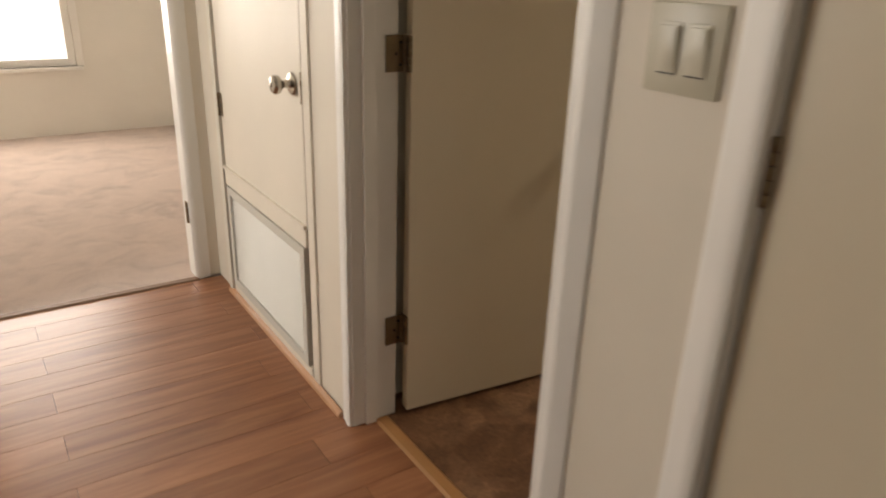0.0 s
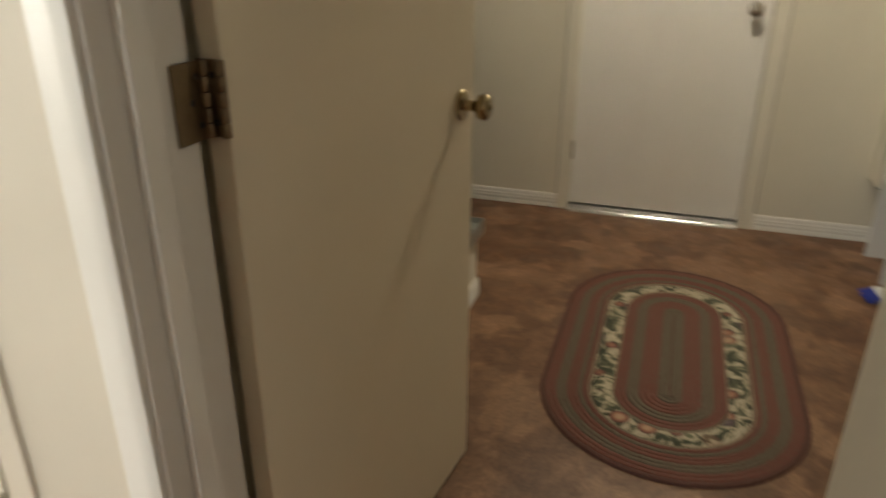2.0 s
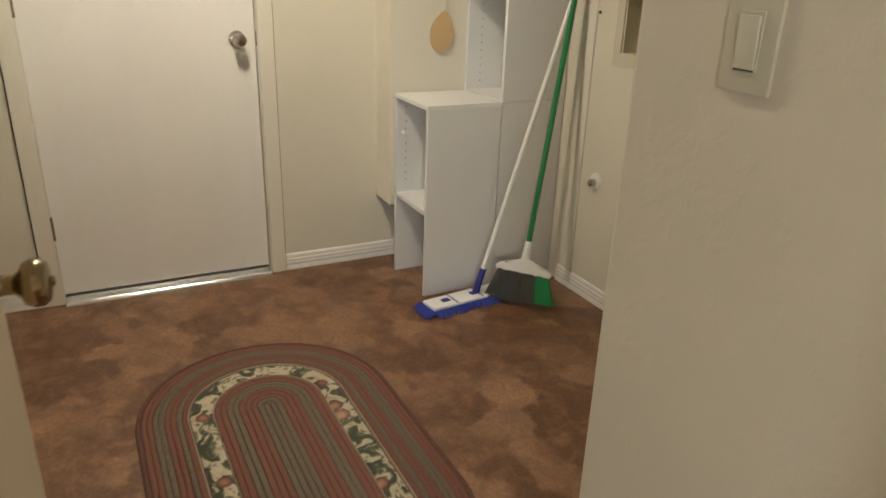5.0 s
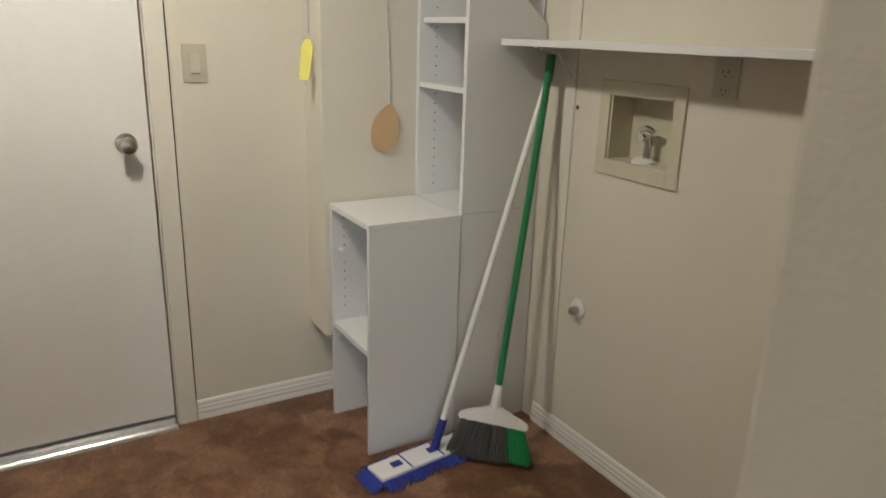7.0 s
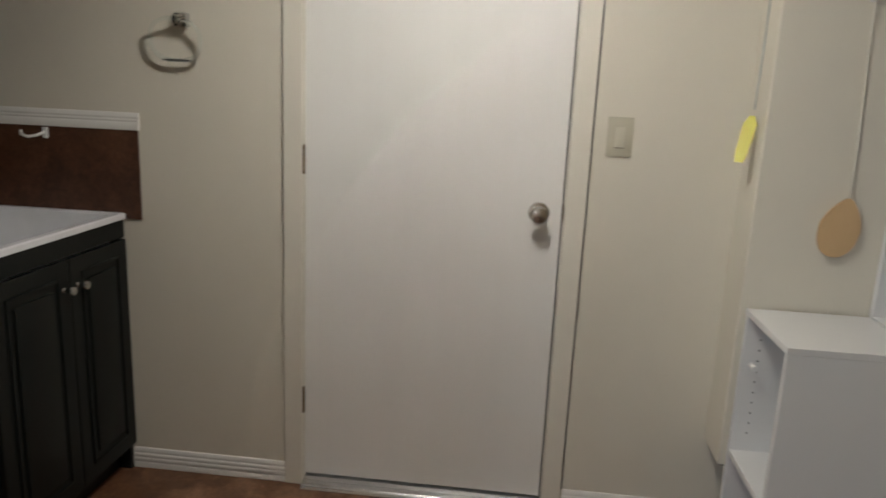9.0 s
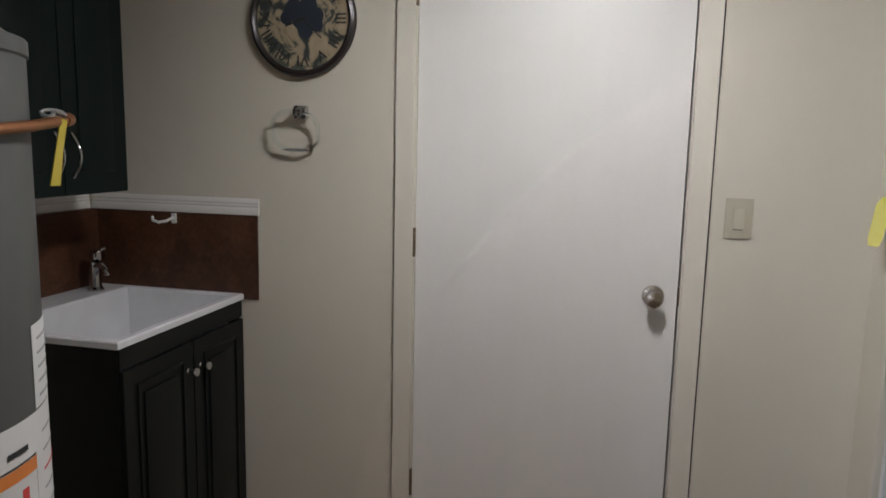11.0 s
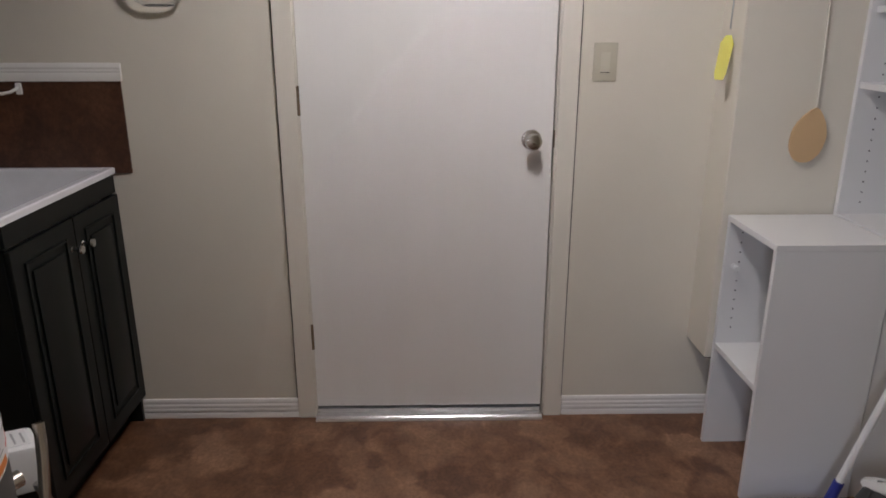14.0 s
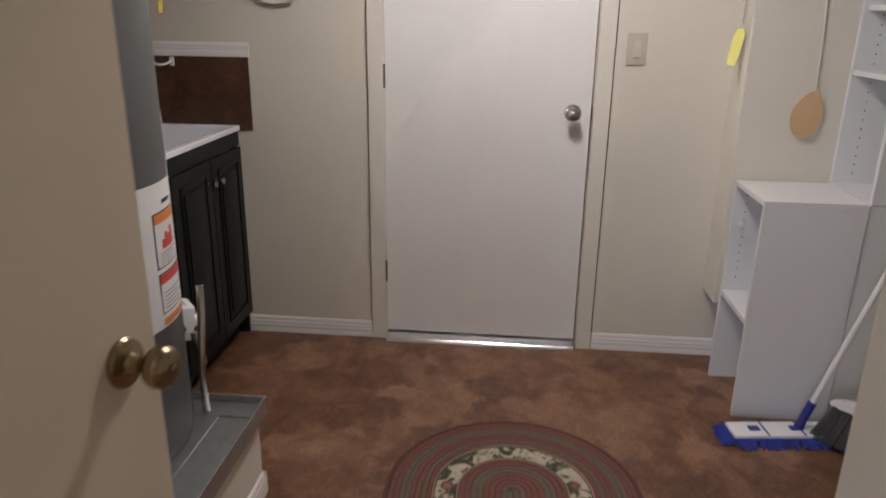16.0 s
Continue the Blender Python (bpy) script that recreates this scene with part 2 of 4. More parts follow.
sage = braid("grey_green_braid", (0.135, 0.115, 0.080), (0.165, 0.095, 0.065))
dark_rust = braid("dark_rust_braid", (0.10, 0.040, 0.032), (0.17, 0.09, 0.065))
floral_mat = floral("floral_braid")
cream_cord = braid("cream_cord", (0.33, 0.28, 0.20), (0.26, 0.21, 0.15))


def clear_glass(name, tint):
    m = Nodes(name, 0.03)
    m.bsdf.inputs["Transmission Weight"].default_value = 1.0
    m.bsdf.inputs["IOR"].default_value = 1.49
    return m.colour(tint).mat


acrylic = clear_glass("clear_acrylic", (0.92, 0.96, 0.96))
pane_mat = clear_glass("window_glass", (0.97, 0.98, 0.98))
bulb_mat = Nodes("lit_lamp_globe", 0.4)
bulb_mat.bsdf.inputs["Emission Color"].default_value = (1.0, 0.88, 0.70, 1)
bulb_mat.bsdf.inputs["Emission Strength"].default_value = 6.0
bulb_mat = bulb_mat.colour((0.8, 0.78, 0.72)).mat

# ---- mesh helpers ----


def mesh_object(name, bm, material, smooth=False):
    bmesh.ops.recalc_face_normals(bm, faces=bm.faces[:])
    data = bpy.data.meshes.new(name)
    bm.to_mesh(data)
    bm.free()
    data.materials.append(material)
    if smooth:
        for p in data.polygons:
            p.use_smooth = True
        data.set_sharp_from_angle(angle=radians(38))
    return new(name, data)


def structure(name, bm, material, label, category, smooth=False):
    return tagged(mesh_object(name, bm, material, smooth), label, category, kind="structure")


def thing(name, at, label, category, group="", kind=""):
    """An empty at the base of a thing; its parts are built in world metres."""
    ob = new(name)
    ob.location = at
    ob.empty_display_size = 0.05
    return tagged(ob, label, category, group, kind)


def part(name, bm, material, parent, label="", smooth=False, kind=""):
    ob = mesh_object(name, bm, material, smooth)
    ob.parent = parent
    if parent.type == "EMPTY":
        ob.matrix_parent_inverse = Matrix.Translation(-parent.location)
    return tagged(ob, label, kind=kind)


def single(name, bm, material, label, category, group="", smooth=False, kind=""):
    return tagged(mesh_object(name, bm, material, smooth), label, category, group, kind)


def box(x0, x1, y0, y1, z0, z1, bevel=0.0, bm=None):
    out = bm or bmesh.new()
    made = bmesh.ops.create_cube(out, size=1.0, matrix=Matrix.LocRotScale(((x0 + x1) / 2, (y0 + y1) / 2, (z0 + z1) / 2), None, (abs(x1 - x0), abs(y1 - y0), abs(z1 - z0))))
    if bevel:
        edges = {e for v in made["verts"] for e in v.link_edges}
        bmesh.ops.bevel(out, geom=list(edges), offset=bevel, segments=2, profile=0.6, affect="EDGES")
    return out


def boxes(*rows, bevel=0.0):
    bm = bmesh.new()
    for row in rows:
        box(*row, bevel=bevel, bm=bm)
    return bm


def lathe(profile, m, n=24, bm=None):
    """A turned body about the local z axis; profile is (radius, height)."""
    out = bm or bmesh.new()
    rings = []
    for r, h in profile:
        rings.append([out.verts.new(m @ Vector((r * math.cos(2 * math.pi * i / n), r * math.sin(2 * math.pi * i / n), h))) for i in range(n)])
    for a, b in zip(rings, rings[1:]):
        for i in range(n):
            out.faces.new((a[i], a[(i + 1) % n], b[(i + 1) % n], b[i]))
    out.faces.new(rings[0])
    out.faces.new(rings[-1])
    return out


def tube(points, r, n=10, bm=None, closed=False):
    """A round bar swept along points."""
    out = bm or bmesh.new()
    pts = [Vector(p) for p in points]
    count, rings = len(pts), []
    for i, p in enumerate(pts):
        a = pts[(i - 1) % count] if closed or i else p
        b = pts[(i + 1) % count] if closed or i < count - 1 else p
        d = (b - a).normalized()
        side = d.cross(Vector((0.31, 0.2, 0.93)))
        if side.length < 0.1:
            side = d.cross(Vector((1, 0, 0)))
        side.normalize()
        up = side.cross(d)
        rings.append([out.verts.new(p + r * (math.cos(2 * math.pi * k / n) * side + math.sin(2 * math.pi * k / n) * up)) for k in range(n)])
    pairs = list(zip(rings, rings[1:])) + ([(rings[-1], rings[0])] if closed else [])
    for a, b in pairs:
        for k in range(n):
            out.faces.new((a[k], a[(k + 1) % n], b[(k + 1) % n], b[k]))
    if not closed:
        out.faces.new(rings[0])
        out.faces.new(rings[-1])
    return out


def extruded(profile, m, length, bm=None):
    """A profile in local x-y pushed along local z."""
    out = bm or bmesh.new()
    a = [out.verts.new(m @ Vector((x, y, 0))) for x, y in profile]
    b = [out.verts.new(m @ Vector((x, y, length))) for x, y in profile]
    k = len(profile)
    for i in range(k):
        out.faces.new((a[i], a[(i + 1) % k], b[(i + 1) % k], b[i]))
    out.faces.new(a)
    out.faces.new(b)
    return out


def holed_wall(axis, p0, p1, u0, u1, z0, z1, holes=()):
    """A wall whose thickness runs p0..p1 along the axis, with openings (u0, u1, z0, z1) cut through."""
    us = sorted({u0, u1, *[h[i] for h in holes for i in (0, 1)]})
    zs = sorted({z0, z1, *[h[i] for h in holes for i in (2, 3)]})
    bm, cache = bmesh.new(), {}

    def vert(p, u, z):
        key = (p, u, z)
        if key not in cache:
            cache[key] = bm.verts.new((p, u, z) if axis == "x" else (u, p, z))
        return cache[key]

    def solid(i, j):
        if not (0 <= i < len(us) - 1 and 0 <= j < len(zs) - 1):
            return False
        u, z = (us[i] + us[i + 1]) / 2, (zs[j] + zs[j + 1]) / 2
        return not any(h[0] < u < h[1] and h[2] < z < h[3] for h in holes)

    for i in range(len(us) - 1):
        for j in range(len(zs) - 1):
            if not solid(i, j):
                continue
            a, b, c, d = us[i], us[i + 1], zs[j], zs[j + 1]
            for p in (p0, p1):
                bm.faces.new((vert(p, a, c), vert(p, b, c), vert(p, b, d), vert(p, a, d)))
            for ok, q in ((solid(i - 1, j), ((a, c), (a, d))), (solid(i + 1, j), ((b, c), (b, d))), (solid(i, j - 1), ((a, c), (b, c))), (solid(i, j + 1), ((a, d), (b, d)))):
                if not ok:
                    (ua, za), (ub, zb) = q
                    bm.faces.new((vert(p0, ua, za), vert(p0, ub, zb), vert(p1, ub, zb), vert(p1, ua, za)))
    return bm


def letters(text, size, m, depth=0.0006):
    """Words as a mesh from the built-in font, centred on the local origin."""
    data = bpy.data.curves.new("words", "FONT")
    data.body, data.size, data.extrude = text, size, depth
    data.align_x, data.align_y = "CENTER", "CENTER"
    data.resolution_u = 2
    ob = bpy.data.objects.new("words", data)
    mesh = ob.to_mesh()
    bm = bmesh.new()
    bm.from_mesh(mesh)
    ob.to_mesh_clear()
    bpy.data.objects.remove(ob)
    bpy.data.curves.remove(data)
    bm.transform(m)
    return bm


def frame_of(origin, z_axis, x_hint):
    z = Vector(z_axis).normalized()
    x = Vector(x_hint)
    x = (x - x.dot(z) * z).normalized()
    return Matrix.Translation(origin) @ Matrix((x, z.cross(x), z)).transposed().to_4x4()


# Ribbed vinyl base and cap: depth (out of the wall) by height.
BASE = [(0, 0), (0.011, 0), (0.011, 0.018), (0.009, 0.021), (0.011, 0.024), (0.011, 0.036), (0.009, 0.039), (0.0105, 0.042), (0.0095, 0.052), (0.007, 0.055), (0.008, 0.059), (0.006, 0.070), (0.003, 0.074), (0, 0.074)]


def run(profile, start, out_axis, along, length):
    """The matrix that lays a profile along a wall."""
    o, a = Vector(out_axis), Vector(along)
    m = Matrix((o, Vector((0, 0, 1)), a)).transposed().to_4x4()
    return extruded(profile, Matrix.Translation(start) @ m, length)


# ---- setting ----
X_HALL, X_IN, X_FAR = 1.50, 1.62, 4.465
Y_SOUTH, Y_NORTH, Z_TOP = 1.045, 4.25, 2.34
DOOR_L, DOOR_R = 3.105, 2.26

structure("floor", box(X_IN - 0.02, X_FAR + 0.10, Y_SOUTH - 0.1, Y_NORTH + 0.1, -0.05, 0.0), floor_mat, "brown mottled sheet vinyl floor of the laundry room", "floor")
structure("subfloor", box(-0.9, X_IN - 0.02, -1.2, 4.40, -0.06, -0.012), gap_mat, "dark underlay below the laminate boards of the hall", "floor")
structure("carpet", box(-1.6, 3.2, 4.40, 7.66, -0.05, 0.004), carpet_mat, "worn beige cut-pile carpet of the bedroom", "carpet")
structure("ceiling", box(X_IN - 0.06, X_FAR + 0.1, Y_SOUTH - 0.1, Y_NORTH + 0.1, Z_TOP, Z_TOP + 0.08), ceiling_mat, "white textured ceiling of the laundry room", "ceiling")
structure("ceiling_hall", box(-0.9, X_IN - 0.06, -1.2, 4.48, Z_TOP, Z_TOP + 0.08), ceiling_mat, "white textured ceiling of the hall", "ceiling")
structure("ceiling_bedroom", box(-1.6, 3.2, 4.48, 7.66, Z_TOP, Z_TOP + 0.08), ceiling_mat, "white textured ceiling of the bedroom", "ceiling")
structure("wall_east", holed_wall("x", X_FAR, X_FAR + 0.10, Y_SOUTH - 0.1, Y_NORTH + 0.1, 0, Z_TOP, [(2.205, 3.037, 0, 2.07)]), wall_mat, "cream painted laundry wall with the outside door", "wall")
structure("wall_north", box(X_IN, X_FAR, Y_NORTH, Y_NORTH + 0.1, 0, Z_TOP), wall_mat, "cream painted laundry wall behind the sink", "wall")
structure("wall_south", holed_wall("y", Y_SOUTH - 0.1, Y_SOUTH, X_IN, X_FAR, 0, Z_TOP, [(3.402, 3.640, 1.020, 1.214)]), wall_mat, "cream painted wall with a washer valve recess", "wall")
structure("wall_west", holed_wall("x", X_HALL, X_IN, -1.2, 4.40, 0, Z_TOP, [(DOOR_R, DOOR_L, 0, 2.06), (3.368, 4.178, 0, 2.06), (1.13, 1.96, 0, 2.06)]), hall_mat, "cream painted hall wall with three doorways", "wall")
structure("wall_stub", box(X_IN, 2.322, 2.035, 2.152, 0, Z_TOP, 0.006), stub_mat, "short cream wall with a trowelled knock-down texture", "wall")
structure("wall_chase", box(4.298, X_FAR, Y_SOUTH, 1.70, 0.305, Z_TOP, 0.004), wall_mat, "boxed-out cream wall column ending above the floor", "wall")
structure("wall_bedroom_south", holed_wall("y", 4.40, 4.48, -0.9, 3.2, 0, Z_TOP, [(0.53, 1.405, 0, 2.06)]), hall_mat, "hall end wall with the bedroom doorway", "wall")
structure("wall_bedroom_north", holed_wall("y", 7.53, 7.66, -1.6, 3.2, 0, Z_TOP, [(0.10, 1.43, 0.515, 1.92)]), bed_mat, "pale bedroom wall with a bright window", "wall")
structure("wall_bedroom_east", box(2.56, 2.66, 4.48, 7.53, 0, Z_TOP), bed_mat, "pale bedroom side wall", "wall")
structure("wall_bedroom_west", box(-0.4, -0.3, 4.48, 7.53, 0, Z_TOP), bed_mat, "pale bedroom side wall", "wall")
# assumed hall walls, out of view; their openings are made for the fill lights
structure("wall_hall_west", holed_wall("x", -1.0, -0.9, -1.3, 4.48, 0, Z_TOP, [(3.50, 4.30, 0.78, 1.92)]), hall_mat, "unseen cream hall side wall, opened for the fill light", "wall")
structure("wall_hall_south", holed_wall("y", -1.3, -1.2, -0.9, X_IN, 0, Z_TOP, [(-0.60, 0.60, 0.78, 1.92)]), hall_mat, "unseen cream hall end wall, opened for the fill light", "wall")
structure("wall_closet_south", box(X_IN, 2.52, 3.175, 3.255, 0, Z_TOP), wall_mat, "cream closet wall behind the open door", "wall")
structure("wall_closet_east", box(2.44, 2.52, 3.255, Y_NORTH, 0, Z_TOP), wall_mat, "cream closet side wall beside the water heater", "wall")
structure("ground", box(-60, 60, 7.7, 120, -0.7, -0.6), carpet_mat, "dry pale ground outside the window", "ground")

glow = Nodes("bright_sky_backdrop", 1.0)
glow.bsdf.inputs["Emission Color"].default_value = (1.0, 0.99, 0.97, 1)
glow.bsdf.inputs["Emission Strength"].default_value = 3.0
structure("backdrop", box(-8, 10, 12.0, 12.1, -1, 8), glow.colour((0.8, 0.8, 0.8)).mat, "white overcast sky outside the window", "backdrop")

# near-black plate adds the shade below the wall column
structure("chase_shade_plate", box(4.302, X_FAR, 1.30, 1.697, 0.302, 0.3045), gap_mat, "dark plate painting the shade under the wall column", "wall")

# baseboards
def base(start, out, along, length):
    structure("baseboard", run(BASE, start, out, along, length), base_mat, "white ribbed vinyl baseboard", "baseboard", True)


base((X_FAR, 3.098, 0), (-1, 0, 0), (0, 1, 0), 0.56)
base((X_FAR, 1.10, 0), (-1, 0, 0), (0, 1, 0), 1.038)
base((2.0, Y_SOUTH, 0), (0, 1, 0), (1, 0, 0), 1.90)
base((X_IN + 0.024, 2.152, 0), (0, 1, 0), (1, 0, 0), 0.678)
base((2.322, 2.033, 0), (1, 0, 0), (0, 1, 0), 0.130)
structure("corner_batten", box(3.802, 3.852, Y_SOUTH, Y_SOUTH + 0.006, 0.074, Z_TOP, 0.002), trim_mat, "cream vertical wall batten", "trim")
structure("shoe_moulding", run([(0, 0), (0.018, 0), (0.016, 0.010), (0.010, 0.016), (0, 0.019)], (X_HALL - 0.006, 3.15, 0), (-1, 0, 0), (0, 1, 0), 1.06), shoe_mat, "reddish wood quarter-round at the closet wall", "trim", True)
structure("threshold_strip", run([(-0.024, 0), (0.024, 0), (0.015, 0.006), (-0.015, 0.006)], (X_IN - 0.03, DOOR_R + 0.02, 0), (-1, 0, 0), (0, 1, 0), 0.80), oak_strip, "golden oak transition strip in the doorway", "trim")
structure("carpet_strip", run([(-0.02, 0), (0.02, 0), (0.014, 0.007), (-0.014, 0.007)], (0.53, 4.39, 0), (0, 1, 0), (1, 0, 0), 0.87), dark_strip, "brown carpet transition strip", "trim")


# ---- doors ----
CASING = [(0, 0), (0.013, 0), (0.015, 0.006), (0.015, 0.022), (0.011, 0.030), (0.010, 0.050), (0.006, 0.058), (0, 0.060)]


def upright(x, y, out, away, z1, material, name="door_casing", z0=0.0, label="painted upright door casing"):
    """Casing from the floor up: out of the wall, and away from the opening."""
    o, a = Vector(out), Vector(away)
    m = Matrix((o, a, o.cross(a))).transposed().to_4x4()
    if o.cross(a).z < 0:
        m = Matrix((o, a, -o.cross(a))).transposed().to_4x4()
    return structure(name, extruded(CASING, Matrix.Translation((x, y, z0)) @ m, z1 - z0), material, label, "door casing", True)


def hinge(parent, x, y, z, leaf_dir, knuckle, width=0.034, height=0.088, screws=True):
    """A butt hinge: a leaf plate with screws and a barrel of knuckles. leaf_dir and knuckle are unit axes."""
    d, k = Vector(leaf_dir), Vector(knuckle)
    up = Vector((0, 0, 1))
    m = Matrix((d, k, d.cross(k))).transposed().to_4x4()
    bm = box(0, width, 0, 0.0025, -height / 2, height / 2, 0.0008)
    bm.transform(Matrix.Translation((x, y, z)) @ m)
    plate = part("hinge", bm, bronze, parent, "worn bronze butt hinge", True)
    bar = bmesh.new()
    for i in range(5):
        a = -height / 2 + i * height / 5
        lathe([(0.0055, a + 0.0006), (0.006, a + 0.0015), (0.006, a + height / 5 - 0.0015), (0.0055, a + height / 5 - 0.0006)], Matrix.Translation((x, y, z)) @ Matrix.Translation(k * 0.004), 12, bar)
    part("knuckle", bar, bronze, plate, "", True)
    if screws:
        dots = bmesh.new()
        for i, (u, w) in enumerate(((0.012, 0.028), (0.025, 0.0), (0.012, -0.028))):
            lathe([(0.0042, 0.0), (0.0042, 0.001), (0.002, 0.0012)], Matrix.Translation(Vector((x, y, z)) + d * u + up * w + k * 0.0024) @ k.to_track_quat("Z", "Y").to_matrix().to_4x4(), 10, dots)
        part("screw", dots, black_mat, plate)
    return plate


KNOB = [(0.032, 0.0), (0.033, 0.004), (0.030, 0.008), (0.014, 0.011), (0.011, 0.018), (0.011, 0.030), (0.015, 0.036), (0.024, 0.041), (0.0275, 0.049), (0.027, 0.058), (0.022, 0.064), (0.010, 0.0665), (0.0, 0.067)]


def knob(parent, at, way, material, label):
    m = Matrix.Translation(at) @ Vector(way).to_track_quat("Z", "Y").to_matrix().to_4x4()
    rose = part("door_knob", lathe([(max(r, 0.0004), h) for r, h in KNOB], m, 28), material, parent, label, True)
    part("privacy_button", lathe([(0.006, 0.066), (0.006, 0.069), (0.004, 0.0705)], m, 12), material, rose, "", True)


# Outside door in the far wall
far_door = thing("door_1", (4.47, 2.62, 0), "closed white flush outside door with a satin nickel knob", "door", kind="structure")
part("door_slab", box(4.472, 4.512, 2.2135, 3.0325, 0.034, 2.055, 0.002), slab_mat, far_door)
# near-black sheet that puts shade into the gaps round the slab
part("gap_shadow", box(4.513, 4.540, 2.206, 3.036, 0.0, 2.069), gap_mat, far_door, "dark sheet behind the slab, shade for the door gaps")
knob(far_door, (4.472, 2.284, 1.011), (-1, 0, 0), nickel, "satin nickel round knob")
part("strike_plate", box(4.4665, 4.471, 2.2065, 2.2115, 0.985, 1.042, 0.001), bronze, far_door)
for z in (1.138, 0.317, 1.92):
    hinge(far_door, 4.462, 3.0345, z, (0, -1, 0), (-1, 0, 0), 0.005, 0.094, False)
for y, away in ((3.037, 1), (2.205, -1)):
    # thin dark strip stands in for the shadow along the casing's outer edge
    structure("casing_shade_line", box(X_FAR - 0.002, X_FAR + 0.002, y + away * 0.061, y + away * 0.0665, 0.074, 2.13), gap_mat, "dark strip painted as the shadow line beside the casing", "trim")
    structure("door_casing", box(X_FAR - 0.016, X_FAR, y, y + away * 0.062, 0, 2.13, 0.003), trim_mat, "cream flat casing of the outside door", "door casing")
    structure("door_jamb", box(X_FAR, X_FAR + 0.10, y, y - away * 0.003, 0, 2.07), trim_mat, "cream door jamb", "door jamb")
structure("door_casing", box(X_FAR - 0.012, X_FAR, 2.2055, 3.0365, 2.067, 2.13, 0.003), trim_mat, "cream flat head casing of the outside door", "door casing")
sill = thing("door_threshold", (4.44, 2.62, 0), "shiny aluminium threshold below the outside door", "threshold", kind="structure")
part("ramp", run([(-0.055, 0), (0.042, 0), (0.042, 0.003), (0.0395, 0.009), (0.035, 0.0145), (0.029, 0.019), (0.022, 0.0215), (0.014, 0.0225), (0.008, 0.0205), (0.004, 0.0225), (-0.004, 0.0255), (-0.030, 0.026), (-0.055, 0.026)], (4.456, 2.2135, 0), (-1, 0, 0), (0, 1, 0), 0.819), aluminium, sill, "", True)

# Laundry door, standing open on its hinges
LEAF = pose(1.668, 3.060, 0, 0, 0, -6.3)
laundry_door = thing("door_2", (1.668, 3.060, 0), "almond flush door standing open into the laundry", "door", kind="structure")
bm = box(0, 0.766, 0, 0.035, 0.014, 2.04, 0.002)
bm.transform(LEAF)
part("door_slab", bm, leaf_mat, laundry_door)
m_knob = LEAF @ Vector((0.700, 0.0, 0.957))
knob(laundry_door, m_knob, LEAF.to_3x3() @ Vector((0, -1, 0)), brass, "antique brass round knob")
knob(laundry_door, LEAF @ Vector((0.700, 0.035, 0.957)), LEAF.to_3x3() @ Vector((0, 1, 0)), brass, "antique brass round knob")
for z in (1.095, 0.297, 1.85):
    # the leaf plate is let into the hinge edge of the slab, its fellow into the jamb
    hinge(laundry_door, 1.6660, 3.0595, z, (0, 1, 0), (-1, 0, 0), 0.034, 0.092)
    hinge(laundry_door, 1.6585, 3.0835, z, (-1, 0, 0), (0, -1, 0), 0.055, 0.092)
structure("door_jamb", box(X_HALL - 0.002, X_IN + 0.022, 3.085, DOOR_L, 0, 2.06, 0.002), white_trim, "white painted jamb of the laundry doorway", "door jamb")
structure("door_jamb", box(X_HALL - 0.002, 1.570, DOOR_R, 2.300, 0, 2.06, 0.002), white_trim, "white painted jamb of the laundry doorway", "door jamb")
structure("door_jamb", box(1.5705, X_IN + 0.022, DOOR_R, 2.2995, 0, 2.06, 0.002), stub_mat, "cream inner edge of the laundry door jamb", "door jamb")
structure("door_stop", box(1.535, 1.57, 3.073, 3.085, 0, 2.05, 0.002), white_trim, "white painted door stop", "trim")
structure("door_stop", box(1.535, 1.57, 2.300, 2.316, 0, 2.05, 0.002), white_trim, "white painted door stop", "trim")
structure("door_head", box(X_HALL - 0.002, X_IN + 0.002, 2.300, 3.085, 2.045, 2.06), white_trim, "white painted door head", "door jamb")
strike = thing("strike_plate", (1.587, 2.30, 0.958), "worn bronze strike plate let into the door jamb", "strike plate", kind="structure")
part("plate", box(1.574, 1.600, 2.2995, 2.3015, 0.930, 0.986, 0.0006), bronze, strike)
part("latch_hole", box(1.580, 1.594, 2.3016, 2.3020, 0.944, 0.972), black_mat, strike)
upright(X_HALL, 3.090, (-1, 0, 0), (0, 1, 0), 2.12, white_trim)
upright(X_HALL, 2.274, (-1, 0, 0), (0, -1, 0), 2.12, white_trim)
upright(X_IN, 3.110, (1, 0, 0), (0, 1, 0), 2.12, white_trim)

# Closet with a return-air grille below its door
closet = thing("door_3", (1.51, 3.80, 0), "cream closet door above a white return-air grille", "door", kind="structure")
part("door_slab", box(1.496, 1.530, 3.379, 4.168, 0.540, 2.04, 0.002), closet_mat, closet)
part("rail", box(1.490, 1.530, 3.379, 4.168, 0.480, 0.537, 0.004), closet_mat, closet)
part("rail_moulding", box(1.484, 1.4955, 3.379, 4.168, 0.542, 0.555, 0.003), closet_mat, closet)
knob(closet, (1.496, 3.440, 0.975), (-1, 0, 0), nickel, "polished nickel round knob")
part("latch_plate", box(1.4945, 1.4975, 3.378, 3.386, 0.925, 1.015), nickel, closet)
hinge(closet, 1.4945, 4.171, 0.793, (0, -1, 0), (-1, 0, 0), 0.03, 0.088)
hinge(closet, 1.4945, 4.171, 1.85, (0, -1, 0), (-1, 0, 0), 0.03, 0.088)
# painted shade behind the closet door and its grille
part("gap_shadow", box(1.531, 1.54, 3.38, 4.175, 0.0, 2.05), gap_mat, closet)
